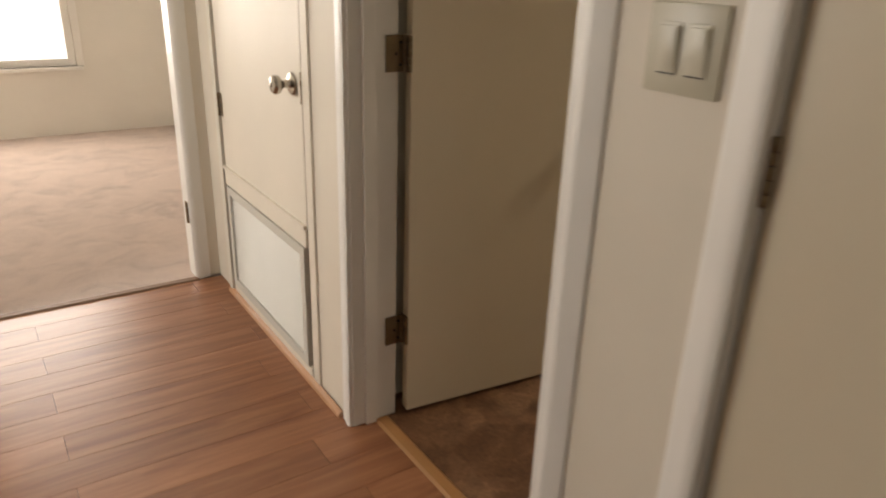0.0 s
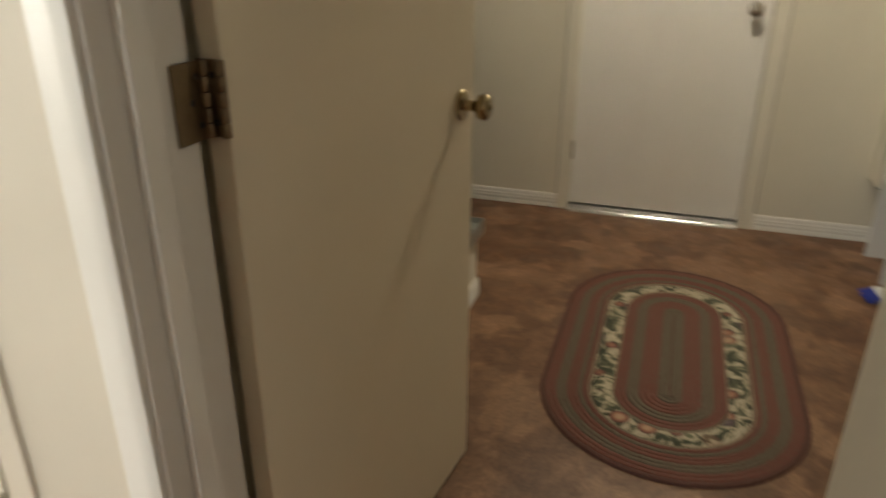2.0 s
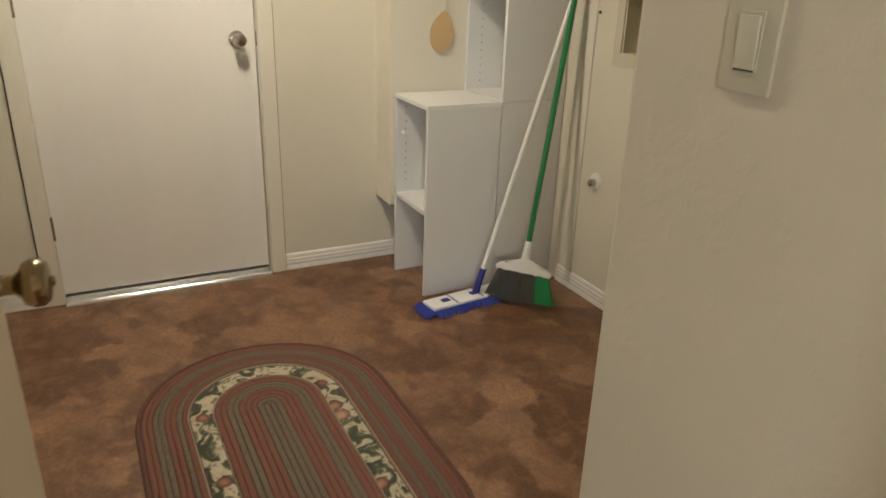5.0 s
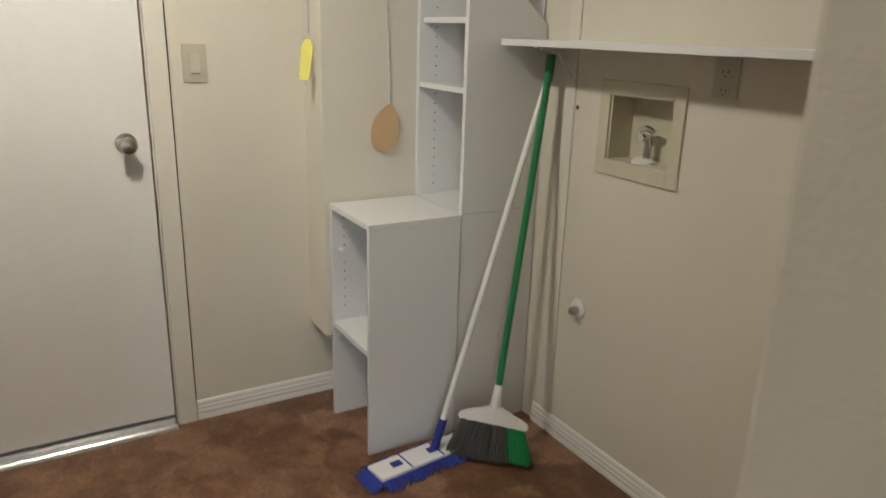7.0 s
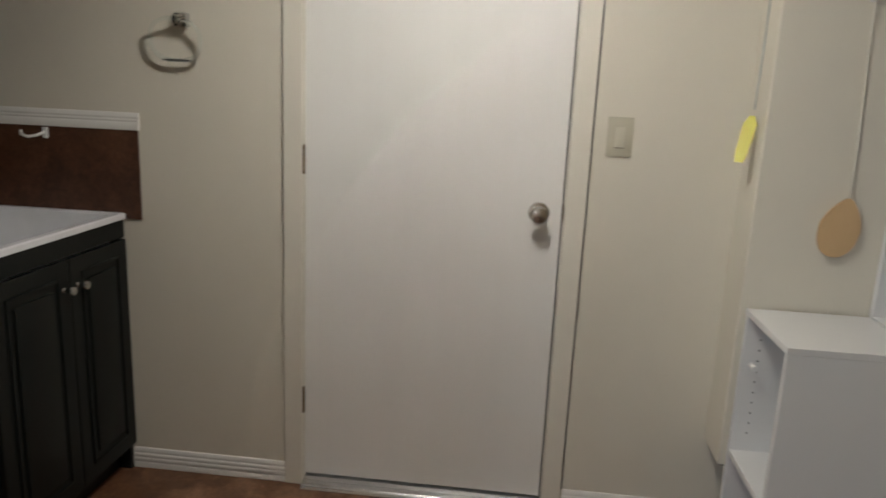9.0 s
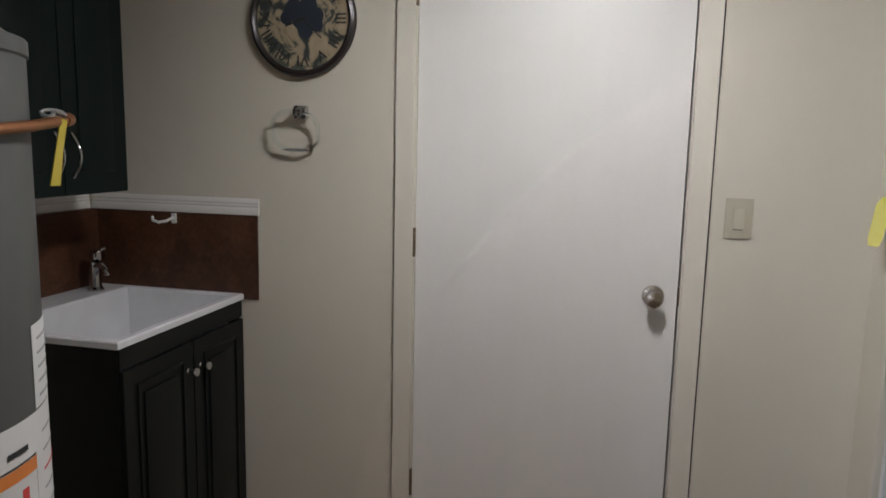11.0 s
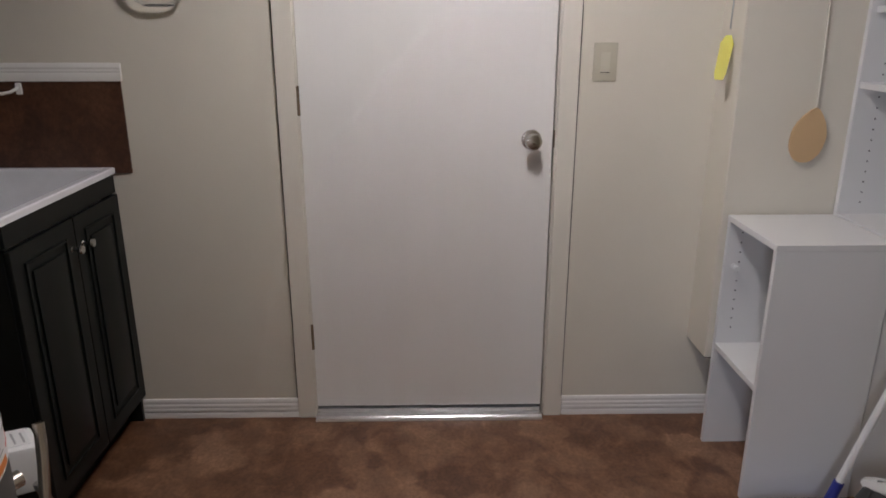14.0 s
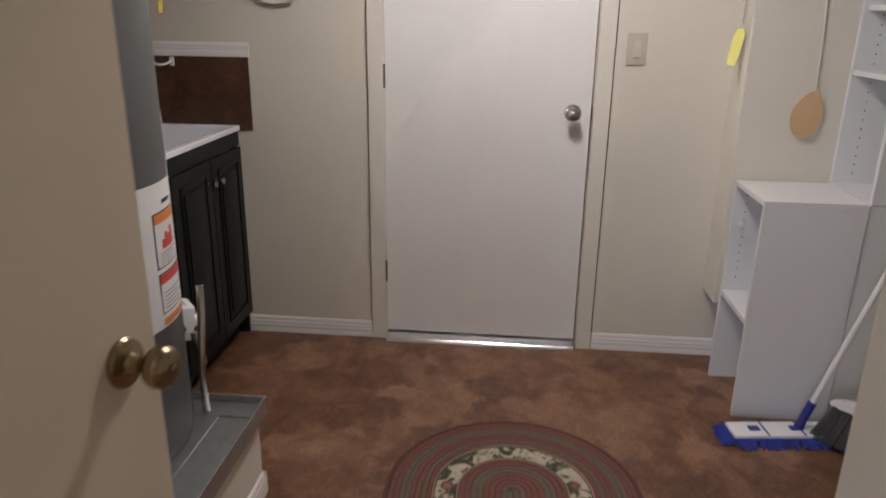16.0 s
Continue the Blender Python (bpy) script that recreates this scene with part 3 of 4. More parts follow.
grille = part("grille_frame", boxes((1.488, 1.530, 3.398, 3.43, 0.05, 0.475), (1.488, 1.530, 4.123, 4.155, 0.05, 0.475), (1.488, 1.530, 3.43, 4.123, 0.05, 0.082), (1.488, 1.530, 3.43, 4.123, 0.443, 0.475), bevel=0.002), grille_mat, closet, "white return-air grille frame")
for i in range(23):
    z = 0.086 + i * 0.0155
    bm = box(-0.0085, 0.0085, 3.43, 4.123, -0.001, 0.001)
    bm.transform(Matrix.Translation((1.5005, 0, z + 0.006)) @ Matrix.Rotation(radians(-42), 4, "Y"))
    part("slat", bm, grille_mat, grille)
structure("closet_sill", box(1.493, 1.53, 3.379, 4.168, 0.0, 0.048, 0.003), closet_mat, "cream sill below the closet grille", "trim")
upright(X_HALL, 4.180, (-1, 0, 0), (0, 1, 0), 2.12, trim_mat)
structure("closet_trim", box(X_HALL - 0.008, X_HALL, 3.318, 3.365, 0, 2.1, 0.003), closet_mat, "cream closet trim", "trim")

# Third hall door
hall_door = thing("door_4", (1.51, 1.48, 0), "closed cream flush hall door with a bronze hinge", "door", kind="structure")
part("door_slab", box(1.512, 1.547, 1.145, 1.945, 0.014, 2.04, 0.002), leaf_mat, hall_door)
for z in (1.085, 0.30, 1.86):
    hinge(hall_door, 1.5085, 1.9455, z, (0, 1, 0), (-1, 0, 0), 0.036, 0.09)
structure("door_jamb", box(X_HALL - 0.002, X_IN, 1.949, 1.96, 0, 2.06), white_trim, "white painted jamb of the hall door", "door jamb")
upright(X_HALL, 1.953, (-1, 0, 0), (0, 1, 0), 2.12, white_trim)
upright(X_HALL, 1.137, (-1, 0, 0), (0, -1, 0), 2.12, white_trim)

# Bedroom doorway and window
structure("door_jamb", box(1.393, 1.405, 4.395, 4.49, 0, 2.06, 0.002), white_trim, "white painted jamb of the bedroom doorway", "door jamb")
structure("door_jamb", box(0.53, 0.542, 4.395, 4.49, 0, 2.06, 0.002), white_trim, "white painted jamb of the bedroom doorway", "door jamb")
upright(1.397, 4.40, (0, -1, 0), (1, 0, 0), 2.12, white_trim)
upright(0.538, 4.40, (0, -1, 0), (-1, 0, 0), 2.12, white_trim)
bed_hinge = thing("door_hinge", (1.387, 4.42, 0.26), "bronze hinge left on the bedroom jamb", "hinge", kind="structure")
hinge(bed_hinge, 1.3925, 4.412, 0.30, (0, 1, 0), (-1, 0, 0), 0.034, 0.09)
window = thing("window_1", (0.76, 7.56, 0.515), "bright white bedroom window full of daylight", "window", kind="structure")
part("window_frame", boxes((0.10, 0.15, 7.56, 7.61, 0.515, 1.92), (1.38, 1.43, 7.56, 7.61, 0.515, 1.92), (0.15, 1.38, 7.56, 7.61, 0.515, 0.565), (0.15, 1.38, 7.56, 7.61, 1.87, 1.92), (0.15, 1.38, 7.565, 7.605, 1.26, 1.30), bevel=0.003), white_trim, window)
part("window_sill", box(0.06, 1.47, 7.49, 7.56, 0.49, 0.515, 0.004), white_trim, window)
pane = part("pane", box(0.15, 1.38, 7.582, 7.586, 0.565, 1.87), pane_mat, window)
pane.visible_shadow = False
part("side_casing", boxes((1.43, 1.48, 7.515, 7.53, 0.515, 1.97), (0.05, 0.10, 7.515, 7.53, 0.515, 1.97), (0.05, 1.48, 7.515, 7.53, 1.92, 1.97), bevel=0.003), white_trim, window)


# made-up window frame where the side fill stands
window_b = thing("added_side_window", (-0.95, 3.90, 0.78), "unseen white window frame added round the hall side fill", "window", kind="structure")
for y0, y1, z0, z1 in ((3.50, 3.55, 0.78, 1.92), (4.25, 4.30, 0.78, 1.92), (3.55, 4.25, 0.78, 0.83), (3.55, 4.25, 1.87, 1.92)):
    part("window_frame", box(-0.97, -0.93, y0, y1, z0, z1, 0.003), white_trim, window_b)
# made-up frame for the end fill, never in view
window_c = thing("added_end_window", (0.0, -1.25, 0.78), "unseen white window frame added round the hall end fill", "window", kind="structure")
for x0, x1, z0, z1 in ((-0.60, -0.55, 0.78, 1.92), (0.55, 0.60, 0.78, 1.92), (-0.55, 0.55, 0.78, 0.83), (-0.55, 0.55, 1.87, 1.92)):
    part("window_frame", box(x0, x1, -1.27, -1.23, z0, z1, 0.003), white_trim, window_c)

# ---- laundry: water heater corner ----
platform = thing("heater_platform", (3.0, 3.5, 0), "boxed cream platform with a galvanised metal drain pan", "platform")
part("body", box(2.72, 3.35, 3.215, Y_NORTH, 0, 0.285), wall_mat, platform, "cream painted boxed base")
pan = part("drain_pan", boxes((2.705, 3.368, 3.195, Y_NORTH, 0.287, 0.296), (2.705, 3.368, 3.193, 3.199, 0.262, 0.318), (3.362, 3.368, 3.199, Y_NORTH, 0.262, 0.318), bevel=0.0015), galvanised, platform, "dull galvanised sheet metal pan")
part("pan_fold", boxes((2.80, 3.28, 3.30, 3.302, 0.296, 0.300), (3.28, 3.282, 3.20, 3.30, 0.296, 0.300)), galvanised, pan)
part("skirting", run(BASE, (2.72, 3.215, 0), (0, -1, 0), (1, 0, 0), 0.63), base_mat, platform, "white ribbed skirting", True)
part("skirting", run(BASE, (3.35, 3.205, 0), (1, 0, 0), (0, 1, 0), 0.6), base_mat, platform, "white ribbed skirting", True)

HX, HY, HR = 3.130, 3.596, 0.268
heater = thing("water_heater", (HX, HY, 0.296), "tall grey gas water heater with white warning labels", "water heater")
at_heater = Matrix.Translation((HX, HY, 0))
part("tank", lathe([(HR - 0.02, 0.297), (HR - 0.004, 0.30), (HR, 0.32), (HR, 1.585), (HR - 0.004, 1.60), (HR - 0.05, 1.635), (0.06, 1.655)], at_heater, 72), heater_mat, heater, "", True)
part("tank_band", lathe([(HR + 0.001, 1.575), (HR + 0.004, 1.578), (HR + 0.004, 1.602), (HR + 0.001, 1.605)], at_heater, 72), heater_mat, heater, "", True)
part("flue", lathe([(0.05, 1.65), (0.05, 2.30)], at_heater, 24), galvanised, heater, "grey metal flue pipe", True)


def wrapped(a0, a1, z0, z1, lift):
    """A sheet that hugs the tank between two angles in degrees."""
    bm, n = bmesh.new(), max(2, int(abs(a1 - a0) / 3))
    cols = []
    for i in range(n + 1):
        a = radians(a0 + (a1 - a0) * i / n)
        cols.append([[bm.verts.new((HX + r * math.cos(a), HY + r * math.sin(a), z)) for z in (z0, z1)] for r in (HR + lift - 0.0006, HR + lift)])
    for p, q in zip(cols, cols[1:]):
        for k in (0, 1):
            bm.faces.new((p[k][0], q[k][0], q[k][1], p[k][1]))
        for e in (0, 1):
            bm.faces.new((p[0][e], q[0][e], q[1][e], p[1][e]))
    for c in (cols[0], cols[-1]):
        bm.faces.new((c[0][0], c[0][1], c[1][1], c[1][0]))
    return bm


def wrapped_z(a0, a1, z0, z1, lift):
    """The label sheets start 0.652 m above the floor and are 1.12 times the drawn size."""
    return wrapped(a0, a1, 1.476 - 1.12 * (1.476 - z0), 1.476 - 1.12 * (1.476 - z1), lift)


sheet = part("instruction_label", wrapped_z(-128, -30, 0.735, 1.045, 0.0012), label_mat, heater, "white paper instruction label", True)
strip = part("rating_label", wrapped_z(-68, -30, 1.048, 1.175, 0.0012), label_mat, heater, "white paper rating label", True)
for a0, a1, z0, z1, mat, name in ((-96, -70.5, 0.865, 0.985, black_print, "warning_border"), (-95.4, -71.1, 0.868, 0.982, label_mat, "warning_box"), (-95.4, -71.1, 0.962, 0.982, orange_print, "warning_header"),
                                  (-96, -68.5, 0.765, 0.855, black_print, "danger_border"), (-95.4, -69.1, 0.768, 0.852, label_mat, "danger_box"), (-95.4, -69.1, 0.832, 0.852, red_print, "danger_header"),
                                  (-96, -68, 0.742, 0.756, orange_print, "notice_header"), (-86, -76, 1.000, 1.008, black_print, "code_bar")):
    lift = 0.0020 if "border" in name else 0.0028 if "box" in name else 0.0036
    part(name, wrapped_z(a0, a1, z0, z1, lift), mat, sheet)
for k in range(4):
    part("flame_shape", wrapped_z(-90 + k * 3.2, -86.5 + k * 3.2, 0.905, (0.925, 0.938, 0.932, 0.945)[k], 0.0036), red_print, sheet)
for k in range(9):
    part("text_line", wrapped_z(-64, -44 - (k % 3) * 3, 0.758 + k * 0.031, 0.7615 + k * 0.031, 0.0022), grey_print if k % 3 else red_print, sheet)
for k in range(5):
    part("text_line", wrapped_z(-93, -75 - (k % 2) * 4, 0.872 + k * 0.006, 0.8745 + k * 0.006, 0.0036), grey_print, sheet)
    part("text_line", wrapped_z(-93, -73 - (k % 2) * 4, 0.775 + k * 0.0085, 0.778 + k * 0.0085, 0.0036), grey_print, sheet)
    part("text_line", wrapped_z(-64, -46, 1.062 + k * 0.022, 1.066 + k * 0.022, 0.0022), grey_print, strip)

valve_ctl = thing("gas_control_valve", (3.39, 3.43, 0.48), "white boxy gas control valve on the water heater", "gas valve")
TV = pose(3.43, 3.485, 0.51, 8, 0, 40)
bm = box(-0.05, 0.05, -0.055, 0.055, -0.05, 0.055, 0.014)
bm.transform(TV)
part("housing", bm, white_plastic, valve_ctl, "", True)
bm = box(-0.034, 0.034, -0.038, 0.036, 0.055, 0.0565)
bm.transform(TV)
decal = part("top_label", bm, label_mat, valve_ctl, "printed label")
for k in range(4):
    bm = box(-0.026, 0.018 + 0.004 * (k % 2), -0.030 + k * 0.016, -0.026 + k * 0.016, 0.0565, 0.0573)
    bm.transform(TV)
    part("text_line", bm, grey_print, decal)
bm = lathe([(0.022, 0), (0.022, 0.016), (0.018, 0.019)], Matrix.Translation((0.010, -0.055, -0.005)) @ Matrix.Rotation(radians(90), 4, "X"), 20)
bm.transform(TV)
part("dial", bm, white_plastic, valve_ctl, "round white dial", True)
bm = box(0.0505, 0.052, -0.012, 0.012, -0.03, 0.005)
bm.transform(TV)
part("sight_slot", bm, black_mat, valve_ctl)
part("stem", tube([(3.38, 3.43, 0.515), (3.34, 3.45, 0.515), (3.30, 3.475, 0.515)], 0.018, 12), nickel, valve_ctl, "threaded metal stem", True)
part("drain_cock", tube([(3.385, 3.40, 0.50), (3.39, 3.385, 0.44), (3.392, 3.38, 0.40)], 0.010, 10), chrome, valve_ctl, "chrome outlet pipe", True)

single("flexible_gas_line", tube([(3.31 - 0.03 * math.sin(i * 0.16), 3.345 - 0.012 * math.sin(i * 0.12), 0.297 + i * 0.0142) for i in range(27)], 0.0105, 10), nickel, "ribbed stainless flexible gas line", "gas line", smooth=True)
TP = thing("relief_pipe", (3.25, 3.34, 1.44), "copper relief pipe with a yellow strap at the heater", "pipe")
part("pipe", tube([(2.96, 3.285, 1.445), (3.10, 3.300, 1.452), (3.25, 3.335, 1.465), (3.385, 3.392, 1.478)], 0.0095, 14), copper, TP, "", True)
part("coupling", tube([(3.375, 3.388, 1.477), (3.402, 3.400, 1.48)], 0.0125, 14), copper, TP, "soldered copper coupling", True)
part("nipple", tube([(3.10, 3.305, 1.452), (3.115, 3.345, 1.455)], 0.013, 12), copper, TP, "", True)
part("wire_tie", tube([(3.345 + 0.020 * math.cos(k), 3.382 + 0.010 * math.sin(2 * k), 1.488 + 0.006 * math.sin(k * 1.7)) for k in np.linspace(0, 8, 22)], 0.0035, 8), galvanised, TP, "twisted grey wire tie", True)
bm = extruded([(-0.008, 0), (0.008, 0), (0.007, -0.05), (0.011, -0.115), (-0.011, -0.120), (-0.009, -0.05)], Matrix.Translation((3.352, 3.366, 1.478)) @ Matrix.Rotation(radians(14), 4, "Y") @ Matrix(((1, 0, 0, 0), (0, 0, 1, 0), (0, 1, 0, 0), (0, 0, 0, 1))), 0.002)
part("strap", bm, yellow_tag, TP, "hanging yellow strap")

# ---- laundry: sink vanity ----
VX0, VX1, VY0 = 3.820, 4.452, 3.647
vanity = thing("sink_vanity", (4.14, 3.9, 0), "near-black vanity cabinet with two raised-panel doors", "vanity cabinet")
for name, row in (("side_panel", (VX0, VX0 + 0.016, VY0 + 0.0105, Y_NORTH - 0.004, 0.0, 0.907)), ("side_panel", (VX1 - 0.016, VX1, VY0 + 0.0105, Y_NORTH - 0.004, 0.0, 0.907)),
                  ("front_rail", (VX0 + 0.0165, VX1 - 0.0165, VY0 + 0.0105, VY0 + 0.028, 0.85, 0.907)), ("kick_board", (VX0 + 0.0165, VX1 - 0.0165, VY0 + 0.06, VY0 + 0.075, 0.0, 0.09)),
                  ("bottom_board", (VX0 + 0.0165, VX1 - 0.0165, VY0 + 0.02, Y_NORTH - 0.01, 0.09, 0.105))):
    part(name, box(*row, 0.001), cabinet_mat, vanity)
part("top_rail", box(VX0, VX1, VY0, VY0 + 0.010, 0.846, 0.9065, 0.002), cabinet_mat, vanity)
for a, b, kx in ((VX0 + 0.003, 4.142, 4.115), (4.146, VX1 - 0.003, 4.182)):
    door = part("door", boxes((a, b, VY0 - 0.006, VY0 + 0.009, 0.10, 0.841), bevel=0.003), cabinet_mat, vanity)
    part("bead", boxes((a + 0.052, a + 0.060, VY0 - 0.012, VY0 - 0.006, 0.155, 0.795), (b - 0.060, b - 0.052, VY0 - 0.012, VY0 - 0.006, 0.155, 0.795), (a + 0.060, b - 0.060, VY0 - 0.012, VY0 - 0.006, 0.155, 0.163), (a + 0.060, b - 0.060, VY0 - 0.012, VY0 - 0.006, 0.787, 0.795), bevel=0.0018), cabinet_mat, door, "", True)
    part("raised_panel", box(a + 0.078, b - 0.078, VY0 - 0.013, VY0 - 0.006, 0.185, 0.765, 0.005), cabinet_mat, door, "", True)
    mk = Matrix.Translation((kx, VY0 - 0.006, 0.755)) @ Matrix.Rotation(radians(90), 4, "X")
    part("knob", lathe([(0.008, 0), (0.0045, 0.003), (0.0045, 0.018), (0.012, 0.021), (0.014, 0.027), (0.012, 0.032), (0.004, 0.034)], mk, 20), chrome, door, "small chrome knob", True)

top = thing("utility_sink", (4.14, 3.92, 0.917), "white one-piece sink top with a deep rectangular basin", "sink")
SX0, SX1, SY0, SY1, SZ = 3.808, 4.456, 3.641, 4.235, 0.928
bm = bmesh.new()
loops = []
for inset_x, inset_f, inset_b, z in ((0.0, 0.0, 0.0, 0.908), (0.0, 0.0, 0.0, SZ - 0.004), (0.004, 0.004, 0.004, SZ), (0.024, 0.024, 0.150, SZ), (0.030, 0.030, 0.156, SZ - 0.006), (0.050, 0.050, 0.175, SZ - 0.21), (0.13, 0.13, 0.24, SZ - 0.225)):
    loops.append([bm.verts.new(p) for p in ((SX0 + inset_x, SY0 + inset_f, z), (SX1 - inset_x, SY0 + inset_f, z), (SX1 - inset_x, SY1 - inset_b, z), (SX0 + inset_x, SY1 - inset_b, z))])
for a, b in zip(loops, loops[1:]):
    for i in range(4):
        bm.faces.new((a[i], a[(i + 1) % 4], b[(i + 1) % 4], b[i]))
bm.faces.new(loops[-1])
part("basin", bm, sink_mat, top)
part("drain", lathe([(0.03, 0), (0.03, 0.003), (0.02, 0.001)], Matrix.Translation((4.14, 3.90, SZ - 0.2255)), 20), chrome, top, "chrome drain ring", True)
FX, FY = 4.337, 4.135
faucet = thing("faucet", (FX, FY, SZ), "chrome single-lever faucet with a slender spout", "faucet")
part("base", lathe([(0.027, 0), (0.027, 0.006), (0.022, 0.010), (0.019, 0.020), (0.0185, 0.092), (0.0205, 0.100)], Matrix.Translation((FX, FY, SZ)), 24), chrome, faucet, "", True)
part("spout", tube([(FX - 0.010, FY - 0.012, SZ + 0.086), (FX - 0.022, FY - 0.035, SZ + 0.096), (FX - 0.034, FY - 0.062, SZ + 0.094), (FX - 0.040, FY - 0.076, SZ + 0.080), (FX - 0.042, FY - 0.080, SZ + 0.066)], 0.0095, 14), chrome, faucet, "", True)
lever = part("lever", lathe([(0.004, 0), (0.019, 0.004), (0.025, 0.018), (0.021, 0.034), (0.004, 0.040)], Matrix.Translation((FX + 0.006, FY, SZ + 0.101)) @ Matrix.Rotation(radians(14), 4, "Y"), 24), chrome, faucet, "round chrome lever cap", True)
part("lever_arm", tube([(FX + 0.012, FY, SZ + 0.128), (FX + 0.020, FY - 0.010, SZ + 0.140), (FX + 0.030, FY - 0.018, SZ + 0.146)], 0.006, 10), chrome, lever, "", True)

structure("splash_panel_east", box(4.459, X_FAR, 3.587, Y_NORTH, 0.907, 1.200), splash_mat, "dark brown mottled vinyl backsplash panel", "backsplash")
structure("splash_panel_north", box(3.60, 4.459, 4.214, Y_NORTH, 0.907, 1.200), splash_mat, "dark brown mottled vinyl backsplash panel", "backsplash")
CAP = [(0, 0), (0.012, 0), (0.013, 0.006), (0.011, 0.020), (0.008, 0.026), (0.010, 0.031), (0.008, 0.037), (0.010, 0.042), (0.007, 0.050), (0.003, 0.056), (0, 0.056)]
structure("splash_cap", run(CAP, (X_FAR, 3.581, 1.200), (-1, 0, 0), (0, 1, 0), 0.65), base_mat, "white ribbed moulding above the backsplash", "trim", True)
structure("splash_cap", run(CAP, (3.60, Y_NORTH, 1.200), (0, -1, 0), (1, 0, 0), 0.853), base_mat, "white ribbed moulding above the backsplash", "trim", True)

upper = thing("wall_cabinet", (4.0, 4.09, 1.292), "dark green wall cabinet with bowed chrome pulls", "wall cabinet")
UX0, UX1, UY0 = 3.715, 4.252, 3.925
part("body", boxes((UX0, UX1, UY0 + 0.016, Y_NORTH - 0.004, 1.282, 2.20), bevel=0.001), upper_mat, upper)
for a, b, kx in ((UX0 + 0.002, 3.981, 3.950), (3.985, UX1 - 0.002, 4.014)):
    door = part("door", box(a, b, UY0, UY0 + 0.0155, 1.284, 2.198, 0.003), upper_mat, upper)
    part("raised_panel", box(a + 0.06, b - 0.06, UY0 - 0.004, UY0, 1.35, 2.13, 0.003), upper_mat, door, "", True)
    pts = [(kx, UY0 - 0.002 - 0.028 * math.sin(math.pi * k / 12), 1.335 + 0.125 * k / 12) for k in range(13)]
    part("pull", tube(pts, 0.0055, 10), chrome, door, "bowed chrome pull", True)

hook = thing("towel_hook", (4.45, 3.906, 1.18), "white plastic double hook on the backsplash", "hook")
part("plate", box(4.450, 4.459, 3.893, 3.912, 1.160, 1.196, 0.004), white_plastic, hook, "", True)
part("prong", tube([(4.452, 3.905, 1.180), (4.425, 3.913, 1.170), (4.412, 3.935, 1.166), (4.415, 3.958, 1.172), (4.425, 3.966, 1.183)], 0.005, 10), white_plastic, hook, "", True)

ring = thing("towel_ring", (4.45, 3.41, 1.55), "clear towel ring hung from a chrome wall mount", "towel ring")
part("mount", boxes((4.441, X_FAR, 3.399, 3.441, 1.525, 1.567), (4.415, 4.441, 3.407, 3.433, 1.533, 1.559), bevel=0.004), chrome, ring, "square chrome mount", True)
pts = []
for k in range(40):
    a = 2 * math.pi * k / 40
    c, s = math.cos(a), math.sin(a)
    pts.append((4.424 - 0.01 * s, 3.430 + 0.080 * math.copysign(abs(c) ** 0.85, c), 1.486 + 0.062 * math.copysign(abs(s) ** 0.78, s)))
part("ring", tube(pts, 0.0062, 12, closed=True), acrylic, ring, "clear acrylic ring", True)
part("bar", tube([(4.432, 3.382, 1.4245), (4.432, 3.478, 1.4245)], 0.003, 10), chrome, ring, "thin chrome bar", True)

clock = thing("wall_clock", (4.46, 3.422, 1.66), "round wall clock with a dark rim and floral face", "clock")
CM = Matrix.Translation((X_FAR, 3.412, 1.838)) @ Matrix(((0, 0, -1, 0), (-1, 0, 0, 0), (0, 1, 0, 0), (0, 0, 0, 1)))
part("rim", lathe([(0.178, 0), (0.182, 0.012), (0.178, 0.026), (0.168, 0.032), (0.160, 0.026), (0.158, 0.012)], CM, 64), clock_rim, clock, "glossy dark rim", True)
face = part("face", lathe([(0.162, 0.014), (0.162, 0.016), (0.001, 0.0162)], CM, 64), clock_mat, clock, "cream face printed with leaves and grapes", False)
for k, word in enumerate(("XII", "I", "II", "III", "IIII", "V", "VI", "VII", "VIII", "IX", "X", "XI")):
    a = radians(90 - 30 * k)
    m = CM @ Matrix.Translation((0.128 * math.cos(a), 0.128 * math.sin(a), 0.0172)) @ Matrix.Rotation(a - math.pi / 2, 4, "Z")
    part("numeral", letters(word, 0.052, m), black_print, face)
grape_mat = plastic("dark_blue_grapes", (0.035, 0.045, 0.065), 0.5)
for gx, gy, gr in ((-0.03, 0.03, 0.034), (0.02, 0.045, 0.03), (0.0, 0.0, 0.036), (0.045, 0.01, 0.028), (0.01, -0.035, 0.026), (0.05, -0.02, 0.02), (-0.055, 0.005, 0.022)):
    part("grape", lathe([(gr, 0.0165), (gr * 0.96, 0.0172), (0.001, 0.0176)], CM @ Matrix.Translation((gx, gy, 0)), 12), grape_mat, face, "dark printed grape")
for a, length, w in ((200, 0.062, 0.006), (318, 0.088, 0.004)):
    bm = box(-0.012, length, -w / 2, w / 2, 0.0195, 0.0207)
    bm.transform(CM @ Matrix.Rotation(radians(a), 4, "Z"))
    part("clock_pointer", bm, black_print, clock)


